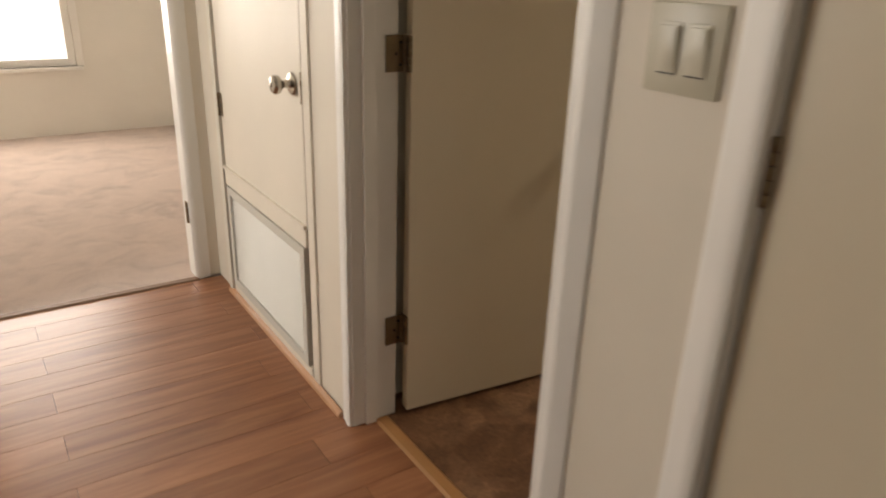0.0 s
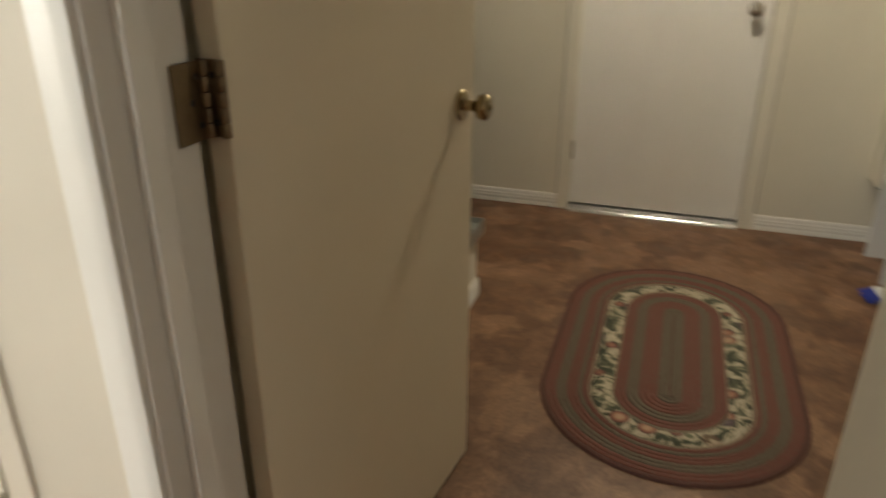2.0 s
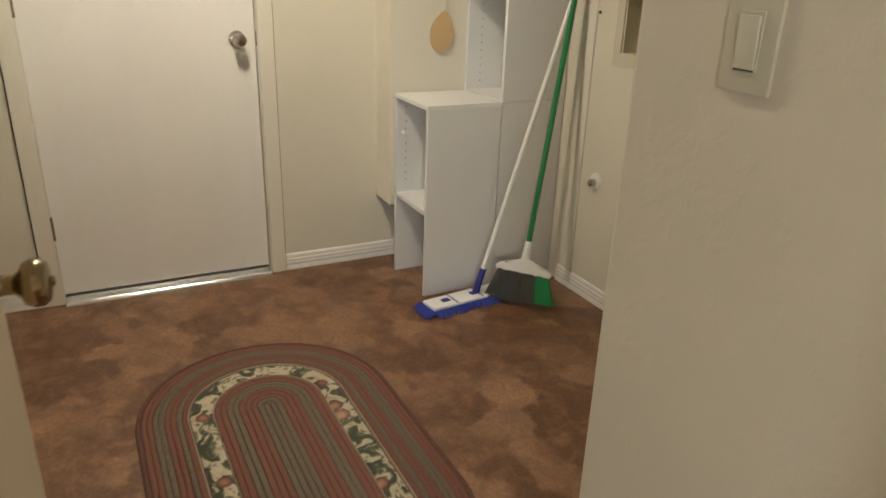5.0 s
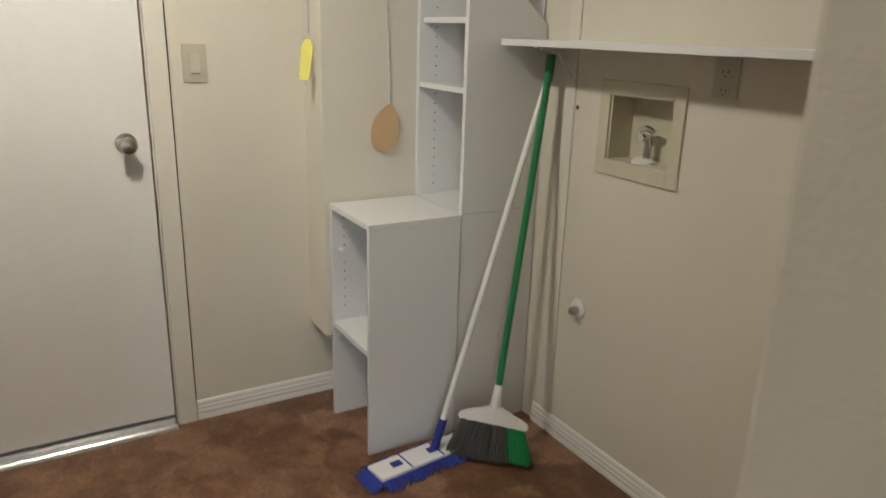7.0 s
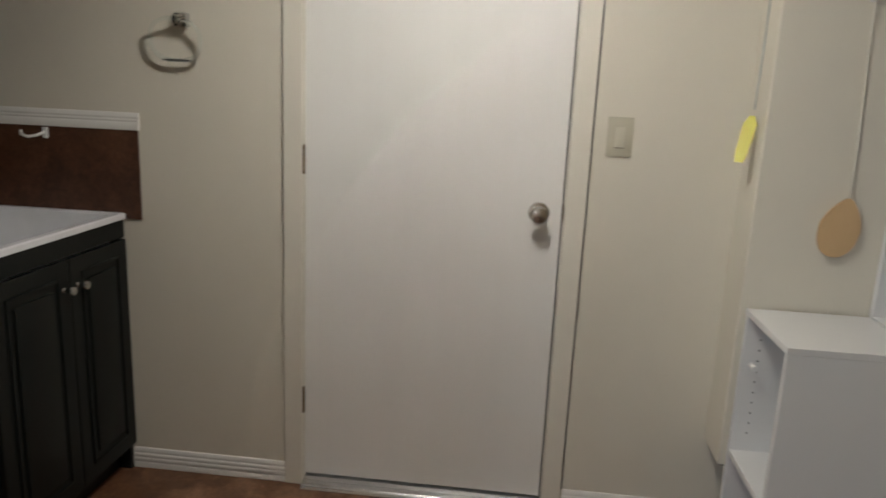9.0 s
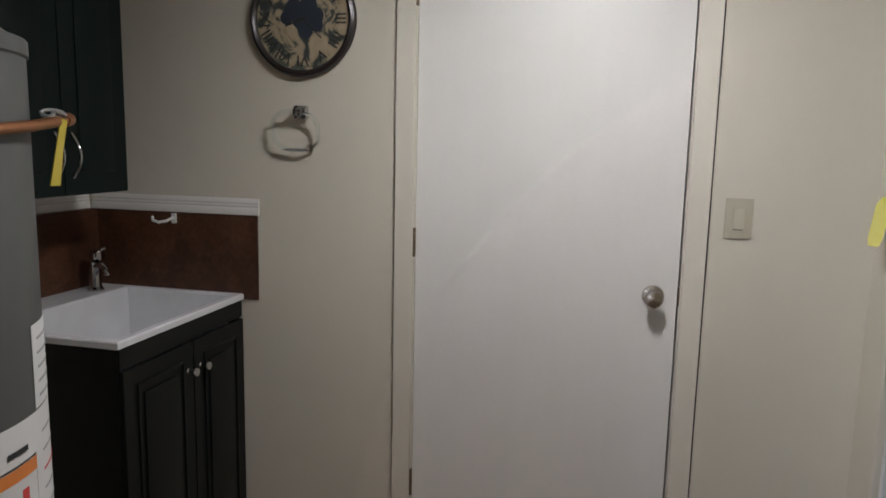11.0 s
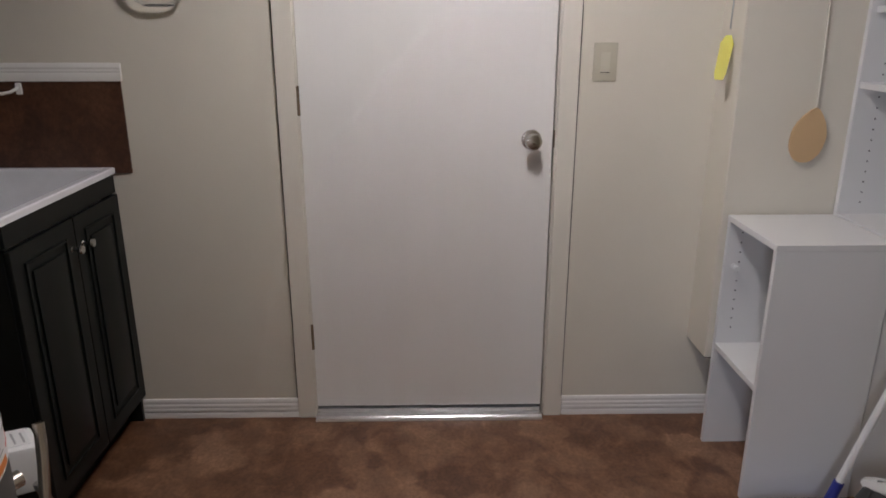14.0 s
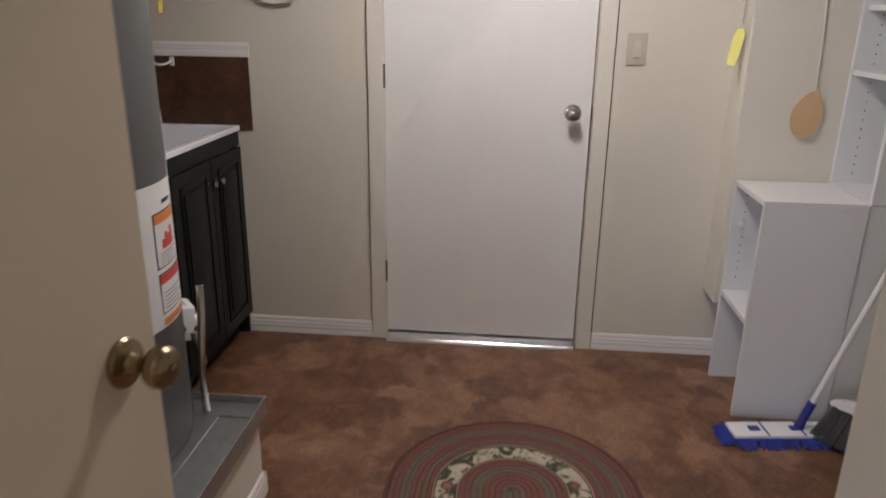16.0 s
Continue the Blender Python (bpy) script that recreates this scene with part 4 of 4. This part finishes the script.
# ---- switches and outlets ----
def wall_switch(at, out, gangs, label):
    """A plate with a rocker for each gang; at is its middle on the wall."""
    o = Vector(out)
    across = Vector((0, 0, 1)).cross(o)
    m = Matrix.Translation(at) @ Matrix((across, Vector((0, 0, 1)), o)).transposed().to_4x4()
    w = 0.0375 + 0.023 * (gangs - 1)
    ob = thing("light_switch", at, label, "light switch")
    bm = box(-w, w, -0.0585, 0.0585, 0, 0.006, 0.002)
    bm.transform(m)
    part("plate", bm, ivory, ob, "", True)
    for g in range(gangs):
        c = (g - (gangs - 1) / 2) * 0.046
        bm = boxes((c - 0.017, c + 0.017, -0.034, 0.034, 0.006, 0.0085), bevel=0.0008)
        bm.transform(m)
        frame_ob = part("rocker_frame", bm, ivory, ob)
        bm = box(c - 0.0145, c + 0.0145, -0.030, 0.030, 0.0085, 0.0115, 0.001)
        bm.transform(m @ Matrix.Rotation(radians(3), 4, "X"))
        part("rocker", bm, rocker_mat, frame_ob, "cream rocker", True)
        bm = box(c - 0.0145, c + 0.0145, -0.033, -0.0312, 0.0086, 0.0092)
        bm.transform(m)
        part("slot", bm, black_mat, frame_ob)
    return ob


wall_switch((X_FAR, 2.061, 1.257), (-1, 0, 0), 1, "ivory rocker light switch beside the outside door")
wall_switch((2.125, 2.152, 1.226), (0, 1, 0), 1, "ivory rocker light switch on the textured wall")
wall_switch((X_HALL, 2.092, 1.215), (-1, 0, 0), 2, "ivory double rocker light switch in the hall")

outlet = thing("wall_outlet", (3.25, Y_SOUTH, 1.275), "almond duplex outlet below the wall shelf", "outlet")
part("plate", box(3.213, 3.287, Y_SOUTH, Y_SOUTH + 0.006, 1.235, 1.333, 0.002), ivory, outlet, "", True)
for z in (1.297, 1.253):
    sock = part("socket", box(3.233, 3.267, Y_SOUTH + 0.006, Y_SOUTH + 0.009, z - 0.014, z + 0.014, 0.002), ivory, outlet, "", True)
    part("slot", boxes((3.2415, 3.244, Y_SOUTH + 0.009, Y_SOUTH + 0.0096, z - 0.002, z + 0.007), (3.256, 3.2585, Y_SOUTH + 0.009, Y_SOUTH + 0.0096, z - 0.002, z + 0.007), (3.248, 3.252, Y_SOUTH + 0.009, Y_SOUTH + 0.0096, z - 0.010, z - 0.006)), black_mat, sock)

vbox = thing("washer_valve_box", (3.513, Y_SOUTH, 1.108), "almond washer valve box set into the wall", "valve box")
fx0, fx1, fz0, fz1 = 3.360, 3.682, 0.978, 1.254
part("frame", boxes((fx0, fx0 + 0.04, Y_SOUTH - 0.002, Y_SOUTH + 0.008, fz0, fz1), (fx1 - 0.04, fx1, Y_SOUTH - 0.002, Y_SOUTH + 0.008, fz0, fz1), (fx0 + 0.04, fx1 - 0.04, Y_SOUTH - 0.002, Y_SOUTH + 0.008, fz0, fz0 + 0.046), (fx0 + 0.04, fx1 - 0.04, Y_SOUTH - 0.002, Y_SOUTH + 0.008, fz1 - 0.040, fz1), bevel=0.0015), valve_box_mat, vbox, "flat almond plastic frame")
part("recess", boxes((3.402, 3.640, Y_SOUTH - 0.092, Y_SOUTH - 0.088, 1.020, 1.214), (3.402, 3.406, Y_SOUTH - 0.088, Y_SOUTH, 1.020, 1.214), (3.636, 3.640, Y_SOUTH - 0.088, Y_SOUTH, 1.020, 1.214), (3.406, 3.636, Y_SOUTH - 0.088, Y_SOUTH, 1.020, 1.024), (3.406, 3.636, Y_SOUTH - 0.088, Y_SOUTH, 1.210, 1.214)), valve_box_mat, vbox, "recessed almond box")
tap = part("tap", tube([(3.53, Y_SOUTH - 0.05, 1.018), (3.53, Y_SOUTH - 0.05, 1.10), (3.53, Y_SOUTH - 0.015, 1.100)], 0.013, 14), chrome, vbox, "chrome washer tap", True)
part("tap_handle", tube([(3.505, Y_SOUTH - 0.042, 1.117), (3.53, Y_SOUTH - 0.040, 1.127), (3.555, Y_SOUTH - 0.042, 1.117)], 0.009, 10), chrome, tap, "", True)
part("collar", lathe([(0.035, 0), (0.035, 0.014), (0.026, 0.022)], Matrix.Translation((3.535, Y_SOUTH - 0.046, 1.016)), 20), white_plastic, vbox, "white plastic collar", True)
part("drain_hole", lathe([(0.012, 0), (0.012, 0.001), (0.008, 0.0015)], Matrix.Translation((3.43, Y_SOUTH - 0.0875, 1.047)) @ Matrix.Rotation(radians(-90), 4, "X"), 16), black_mat, vbox)

cap = thing("gas_stub_cap", (3.705, Y_SOUTH, 0.50), "white capped pipe stub on the wall", "pipe cap")
part("escutcheon", lathe([(0.034, 0), (0.032, 0.004), (0.016, 0.008)], Matrix.Translation((3.705, Y_SOUTH, 0.513)) @ Matrix.Rotation(radians(-90), 4, "X"), 24), white_plastic, cap, "", True)
part("plug", lathe([(0.015, 0.005), (0.015, 0.028), (0.011, 0.034)], Matrix.Translation((3.705, Y_SOUTH, 0.508)) @ Matrix.Rotation(radians(-90), 4, "X"), 16), nickel, cap, "dull metal plug", True)
single("wall_screw", lathe([(0.007, 0), (0.007, 0.003), (0.003, 0.005)], Matrix.Translation((3.790, Y_SOUTH, 1.160)) @ Matrix.Rotation(radians(-90), 4, "X"), 14), nickel, "small round screw head in the wall", "screw", smooth=True)

# ---- shelving ----
shelf = thing("wall_shelf", (3.0, 1.15, 1.37), "long white shelf board on metal brackets", "shelf")
part("board", box(X_IN, 3.955, Y_SOUTH, 1.235, 1.340, 1.360, 0.002), melamine, shelf)
for x in (3.83, 2.75, 1.95):
    part("bracket", boxes((x - 0.010, x + 0.010, Y_SOUTH + 0.001, Y_SOUTH + 0.004, 1.235, 1.339), (x - 0.010, x + 0.010, Y_SOUTH + 0.004, Y_SOUTH + 0.15, 1.335, 1.339)), white_plastic, shelf, "white metal shelf bracket")
    part("brace", tube([(x, Y_SOUTH + 0.004, 1.25), (x, Y_SOUTH + 0.06, 1.32), (x, Y_SOUTH + 0.13, 1.334)], 0.004, 8), white_plastic, shelf, "", True)

BX0, BX1, BY0, BY1, BZ = 3.960, 4.285, 1.356, 1.684, 0.804
low = thing("low_shelf_unit", (4.11, 1.5, 0), "low white melamine shelf unit with an open front", "shelf unit")
part("side_panel", box(BX0, BX0 + 0.017, BY0, BY1, 0, BZ - 0.018, 0.001), melamine, low)
part("side_panel", box(BX1 - 0.017, BX1, BY0, BY1, 0, BZ - 0.018, 0.001), melamine, low)
part("top", box(BX0, BX1, BY0, BY1 + 0.002, BZ - 0.0175, BZ, 0.001), melamine, low)
part("shelf", box(BX0 + 0.0175, BX1 - 0.0175, BY0, BY1 - 0.001, 0.356, 0.374, 0.001), melamine, low)
part("peg", lathe([(0.009, 0), (0.010, 0.006), (0.006, 0.008), (0.006, 0.02), (0.009, 0.022), (0.009, 0.03)], Matrix.Translation((BX1 - 0.017, 1.655, 0.640)) @ Matrix.Rotation(radians(-90), 4, "Y"), 16), white_plastic, low, "white plastic shelf peg", True)
dots = bmesh.new()
for k in range(11):
    for y in (1.64, 1.40):
        lathe([(0.0026, 0), (0.0026, 0.0006)], Matrix.Translation((BX1 - 0.0172, y, 0.43 + 0.032 * k)) @ Matrix.Rotation(radians(-90), 4, "Y"), 8, dots)
part("pin_holes", dots, black_mat, low, "rows of small dark pin holes", kind="stuff")

tall = thing("tall_shelf_unit", (4.11, 1.19, 0), "tall white melamine shelf unit with adjustable shelves", "shelf unit")
TY0, TY1 = 1.050, 1.352
part("lower_side", box(3.964, 3.981, TY0, TY1, 0, 0.803, 0.001), melamine, tall)
sloped = [(TY0, 0.8045), (TY1, 0.8045), (TY1, 2.18), (1.195, 2.18), (1.195, 1.525), (TY0, 1.405)]
part("side_panel", extruded(sloped, Matrix(((0, 0, 1, 3.962), (1, 0, 0, 0), (0, 1, 0, 0), (0, 0, 0, 1))), 0.018), melamine, tall)
part("side_panel", box(4.274, 4.292, TY0, TY1, 0, 2.18, 0.001), melamine, tall)
part("back_panel", box(3.9805, 4.2735, TY0, TY0 + 0.006, 0.0, 2.18), melamine, tall)
part("shelf", box(3.9805, 4.2735, TY0 + 0.0065, TY1, 0.790, 0.8085, 0.001), melamine, tall)
for z, back in ((1.190, 0.0), (1.402, 0.012), (1.63, 0.0), (1.86, 0.0)):
    part("shelf", box(3.9805, 4.2735, TY0 + 0.0065, TY1 - 0.003 - back, z, z + 0.018, 0.001), melamine, tall)
part("top", box(3.962, 4.292, TY0, TY1, 2.1805, 2.198, 0.001), melamine, tall)
dots = bmesh.new()
for k in range(40):
    lathe([(0.0026, 0), (0.0026, 0.0006)], Matrix.Translation((4.2738, 1.285, 0.845 + 0.032 * k)) @ Matrix.Rotation(radians(-90), 4, "Y"), 8, dots)
part("pin_holes", dots, black_mat, tall, "rows of small dark pin holes", kind="stuff")

# ---- hanging swatters ----
fly = thing("fly_swatter", (4.36, 1.715, 1.22), "yellow plastic fly swatter hung on a wire handle", "fly swatter")
fly_top, fly_low = Vector((4.372, 1.712, 1.356)), Vector((4.318, 1.752, 1.212))
bm = extruded([(-0.012, 0.0), (-0.017, 0.02), (-0.019, 0.115), (-0.008, 0.140), (0.008, 0.140), (0.019, 0.115), (0.017, 0.02), (0.012, 0.0)], Matrix.Rotation(radians(90), 4, "X"), 0.002)
bm.transform(frame_of(fly_low, fly_top - fly_low, (0.45, 0.89, 0)))
part("paddle", bm, yellow_mat, fly)
part("handle", tube([fly_top, (4.382, 1.708, 1.40), (4.384, 1.706, 1.50), (4.388, 1.705, 1.62), (4.386, 1.704, 1.72)], 0.0022, 8), galvanised, fly, "twisted wire handle", True)
part("nail", tube([(4.386, 1.70, 1.722), (4.386, 1.712, 1.726)], 0.003, 8), nickel, fly)

tan = thing("leather_swatter", (4.26, 1.49, 1.0), "tan leather swatter hanging by a pale cord from a hook", "fly swatter")
outline = []
for k in range(32):
    a = 2 * math.pi * k / 32
    c, d = math.cos(a), math.sin(a)
    wide = 0.056 - 0.026 * max(0, d) ** 1.2 + 0.002 * math.sin(3 * a)
    outline.append((wide * c, 0.084 * math.copysign(abs(d) ** (1.0 if d > 0 else 0.75), d)))
bm = extruded(outline, Matrix.Identity(4), 0.006)
bmesh.ops.bevel(bm, geom=bm.edges[:], offset=0.0018, segments=2, affect="EDGES")
bm.transform(Matrix.Translation((4.285, 1.470, 1.050)) @ Matrix.Rotation(radians(9), 4, "X") @ Matrix(((0, 0, 1, 0), (1, 0, 0, 0), (0, 1, 0, 0), (0, 0, 0, 1))))
part("paddle", bm, tan_mat, tan, "", True)
part("cord", tube([(4.290, 1.458, 1.128), (4.291, 1.459, 1.25), (4.293, 1.464, 1.40), (4.291, 1.474, 1.55), (4.285, 1.480, 1.655)], 0.0022, 8), trim_mat, tan, "pale cord", True)
wall_hook = thing("wall_hook", (4.27, 1.49, 1.64), "white plastic hook on the wall column", "hook")
part("plate", box(4.291, 4.298, 1.470, 1.488, 1.640, 1.69, 0.003), white_plastic, wall_hook, "", True)
part("prong", tube([(4.291, 1.479, 1.655), (4.275, 1.479, 1.648), (4.267, 1.479, 1.660), (4.269, 1.479, 1.672)], 0.004, 10), white_plastic, wall_hook, "", True)


# ---- mop and broom leaning in the corner ----
mop = thing("dust_mop", (3.86, 1.55, 0), "white and blue flat mop with a white handle", "mop")
MH = pose(3.842, 1.556, 0, 0, 0, 97)
bm = box(-0.175, 0.175, -0.045, 0.045, 0.022, 0.034, 0.004)
bm.transform(MH)
head = part("head", bm, white_plastic, mop, "white plastic mop head", True)
for x0, x1, y0, y1 in ((-0.070, -0.064, -0.045, 0.045), (0.055, 0.061, -0.045, 0.045)):
    bm = box(x0, x1, y0, y1, 0.034, 0.0352)
    bm.transform(MH)
    part("seam", bm, blue_mat, head)
bm = box(0.075, 0.112, -0.014, 0.014, 0.034, 0.038, 0.002)
bm.transform(MH)
part("clip", bm, blue_mat, head, "blue clip")
bm = box(-0.065, -0.032, -0.014, 0.014, 0.034, 0.038, 0.002)
bm.transform(MH)
part("clip", bm, blue_mat, head, "blue clip")
rng = random.Random(4)
bm = bmesh.new()
box(-0.18, 0.18, -0.05, 0.05, 0.010, 0.023, 0.004, bm)
for k in range(420):
    side = rng.randrange(4)
    u = rng.uniform(-1, 1)
    p = (0.18 * u, (0.05 if side else -0.05)) if side < 2 else ((0.18 if side == 2 else -0.18), 0.05 * u)
    out_ = Vector((0, 1 if side else -1, 0)) if side < 2 else Vector((1 if side == 2 else -1, 0, 0))
    a = Vector((*p, 0.018))
    tip = a + out_ * rng.uniform(0.014, 0.034) + Vector((rng.uniform(-0.01, 0.01), rng.uniform(-0.01, 0.01), -0.014))
    tube([a, (a + tip) / 2 + Vector((0, 0, 0.004)), tip], 0.0028, 5, bm)
bm.transform(MH)
part("fringe", bm, blue_yarn, mop, "blue yarn fringe", True, "stuff")
foot, tip = Vector((3.852, 1.494, 0.038)), Vector((3.872, 1.075, 1.345))
part("swivel", tube([foot - Vector((0, 0, 0.004)), foot + (tip - foot) * 0.012], 0.016, 14), blue_mat, mop, "blue swivel joint", True)
part("socket", tube([foot + (tip - foot) * 0.008, foot + (tip - foot) * 0.075], 0.0145, 14), blue_mat, mop, "blue handle socket", True)
part("handle", tube([foot + (tip - foot) * 0.07, foot + (tip - foot) * 0.90], 0.0105, 14), white_plastic, mop, "white metal handle", True)

broom = thing("broom", (3.72, 1.33, 0), "angle broom with grey and green bristles and green handle", "broom")
b_foot, b_tip = Vector((3.758, 1.322, 0.178)), Vector((3.872, 1.098, 1.315))
BR = frame_of(b_foot, b_tip - b_foot, Vector((-0.19, -0.20, -0.02)))
bm = extruded([(-0.115, -0.045), (-0.118, -0.028), (-0.085, -0.012), (-0.035, 0.0), (-0.018, 0.018), (0.018, 0.018), (0.035, 0.0), (0.085, -0.012), (0.118, -0.028), (0.115, -0.045)], BR @ Matrix.Rotation(radians(90), 4, "X") @ Matrix.Translation((0, 0, -0.017)), 0.034)
bmesh.ops.bevel(bm, geom=bm.edges[:], offset=0.005, segments=2, affect="EDGES")
part("block", bm, white_plastic, broom, "white plastic broom block", True)
part("collar", lathe([(0.019, 0.0), (0.017, 0.04), (0.0135, 0.085), (0.0125, 0.09)], BR, 18), white_plastic, broom, "", True)
part("handle", tube([b_foot + (b_tip - b_foot) * 0.078, b_foot + (b_tip - b_foot) * 0.985], 0.0118, 16), green_mat, broom, "green metal handle", True)
part("hanger_cap", tube([b_foot + (b_tip - b_foot) * 0.93, b_tip], 0.0145, 16), green_mat, broom, "green plastic end cap", True)
for name, lo, hi, mat, label in (("grey_bristles", -0.105, 0.050, grey_bristle, "dark grey bristles"), ("green_bristles", 0.052, 0.105, green_bristle, "green bristles")):
    bm = bmesh.new()
    for k in range(int(3600 * (hi - lo))):
        u, w = rng.uniform(lo, hi), rng.uniform(-0.013, 0.013)
        length = 0.138 - 0.10 * (u + 0.105) / 0.21 * 0.25 + rng.uniform(-0.006, 0.004)
        a = BR @ Vector((u, w, -0.040))
        b = BR @ Vector((u * 1.38 + rng.uniform(-0.004, 0.004), w * 1.9, -0.04 - length))
        b.z = max(b.z, 0.003)
        tube([a, b], 0.0014, 4, bm)
    part(name, bm, mat, broom, label, False, "stuff")

# ---- braided rug ----
RC, RL, RW = pose(3.150, 2.467, 0.0, 0, 0, 0.5), 0.668, 0.390


def oval(half_l, half_w, n=96):
    """Points of a rounded-end oval; straight sides and half-round ends."""
    straight, out = max(0.0, half_l - half_w), []
    for end in (1, -1):
        for k in range(n // 2 - 6):
            a = (-math.pi / 2 + math.pi * k / (n // 2 - 7)) + (0 if end > 0 else math.pi)
            out.append((end * straight + half_w * math.cos(a), half_w * math.sin(a)))
        for k in range(1, 7):
            x = end * straight * (1 - 2 * k / 7)
            out.append((x, end * half_w))
    return out


def rug_ring(inset0, inset1, height, wob):
    bm = bmesh.new()
    rows = []
    for f, h in ((0.0, 0.001), (0.12, height * 0.8), (0.5, height), (0.88, height * 0.8), (1.0, 0.004)):
        i = inset0 + (inset1 - inset0) * f
        rows.append([bm.verts.new(RC @ Vector((x, y, h + (wob * math.sin(k * 2.4) if 0 < f < 1 else 0)))) for k, (x, y) in enumerate(oval(RL - i, max(0.003, RW - i)))])
    for a, b in zip(rows, rows[1:]):
        n = len(a)
        for k in range(n):
            bm.faces.new((a[k], a[(k + 1) % n], b[(k + 1) % n], b[k]))
    return bm


rug = thing("braided_rug", (3.205, 2.465, 0), "oval braided rug in rust and grey-green with floral band", "rug")
part("backing", extruded([tuple((RC @ Vector((x, y, 0)))[:2]) for x, y in oval(RL - 0.004, RW - 0.004)], Matrix.Translation((0, 0, 0.0005)), 0.003), dark_rust, rug)
outer = [dark_rust, rust, rust, sage, sage, rust, rust, sage, rust]
step = 0.146 / len(outer)
for k, mat in enumerate(outer):
    part("braid", rug_ring(k * step, (k + 1) * step, 0.011, 0.0008), mat, rug, "", True)
part("cord", rug_ring(0.146, 0.152, 0.0105, 0.0), cream_cord, rug, "cream edging cord", True)
part("floral_band", rug_ring(0.152, 0.219, 0.010, 0.0), floral_mat, rug, "woven floral band on cream", True)
part("cord", rug_ring(0.219, 0.224, 0.0105, 0.0), cream_cord, rug, "cream edging cord", True)
inner = [rust, rust, sage, sage, rust, rust, rust, sage, sage]
step = 0.166 / len(inner)
for k, mat in enumerate(inner):
    part("braid", rug_ring(0.224 + k * step, 0.224 + (k + 1) * step, 0.011, 0.0008), mat, rug, "", True)

# ---- ceiling lamp ----
fixture = thing("ceiling_light", (LAMP[0], LAMP[1], Z_TOP), "round flush ceiling light, switched on", "ceiling light")
part("canopy", lathe([(0.09, 0), (0.09, -0.02), (0.06, -0.03)], Matrix.Translation((LAMP[0], LAMP[1], Z_TOP)), 32), white_plastic, fixture, "", True)

part("diffuser", lathe([(0.125, -0.02), (0.13, -0.05), (0.115, -0.085), (0.07, -0.105), (0.001, -0.11)], Matrix.Translation((LAMP[0], LAMP[1], Z_TOP)), 32), bulb_mat, fixture, "glowing frosted glass bowl", True)
stub_pipe = thing("pipe_stub", (3.09, 1.22, 0), "short chrome pipe stub standing on the floor by the wall", "pipe")
part("pipe", lathe([(0.018, 0), (0.018, 0.012), (0.012, 0.016), (0.012, 0.045)], Matrix.Translation((3.09, 1.22, 0)), 18), chrome, stub_pipe, "", True)
part("cap", lathe([(0.016, 0.045), (0.017, 0.060), (0.012, 0.068)], Matrix.Translation((3.09, 1.22, 0)), 18), chrome, stub_pipe, "", True)

# ---- hall boards ----
boards = structure("hall_floor", box(-0.9, 1.598, -1.2, 4.38, -0.011, -0.0095), gap_mat, "warm brown laminate plank floor of the hall", "floor")
shared = {}
row, y = 0, 4.379
while y > -1.19:
    width = min(0.1285, y + 1.2)
    offset = 0.755 - 2.44 if row % 2 == 1 else 0.755 - 1.83 + 0.02 * (row % 5)
    cuts = [-0.9] + [c for c in (offset - 1.22 + 1.22 * k for k in range(6)) if -0.85 < c < 1.56] + [1.598]
    for a, b in zip(cuts, cuts[1:]):
        key = (round(b - a, 4), round(width, 4))
        if key not in shared:
            bm = box(-(b - a) / 2 + 0.0006, (b - a) / 2 - 0.0006, -width / 2 + 0.0005, width / 2 - 0.0005, -0.009, 0.0, 0.0006)
            me = bpy.data.meshes.new("plank")
            bm.to_mesh(me)
            bm.free()
            me.materials.append(plank_mat)
            shared[key] = me
        ob = new("plank", shared[key])
        ob.location = ((a + b) / 2, y - width / 2, 0)
        ob.parent = boards
    y -= 0.1285
    row += 1
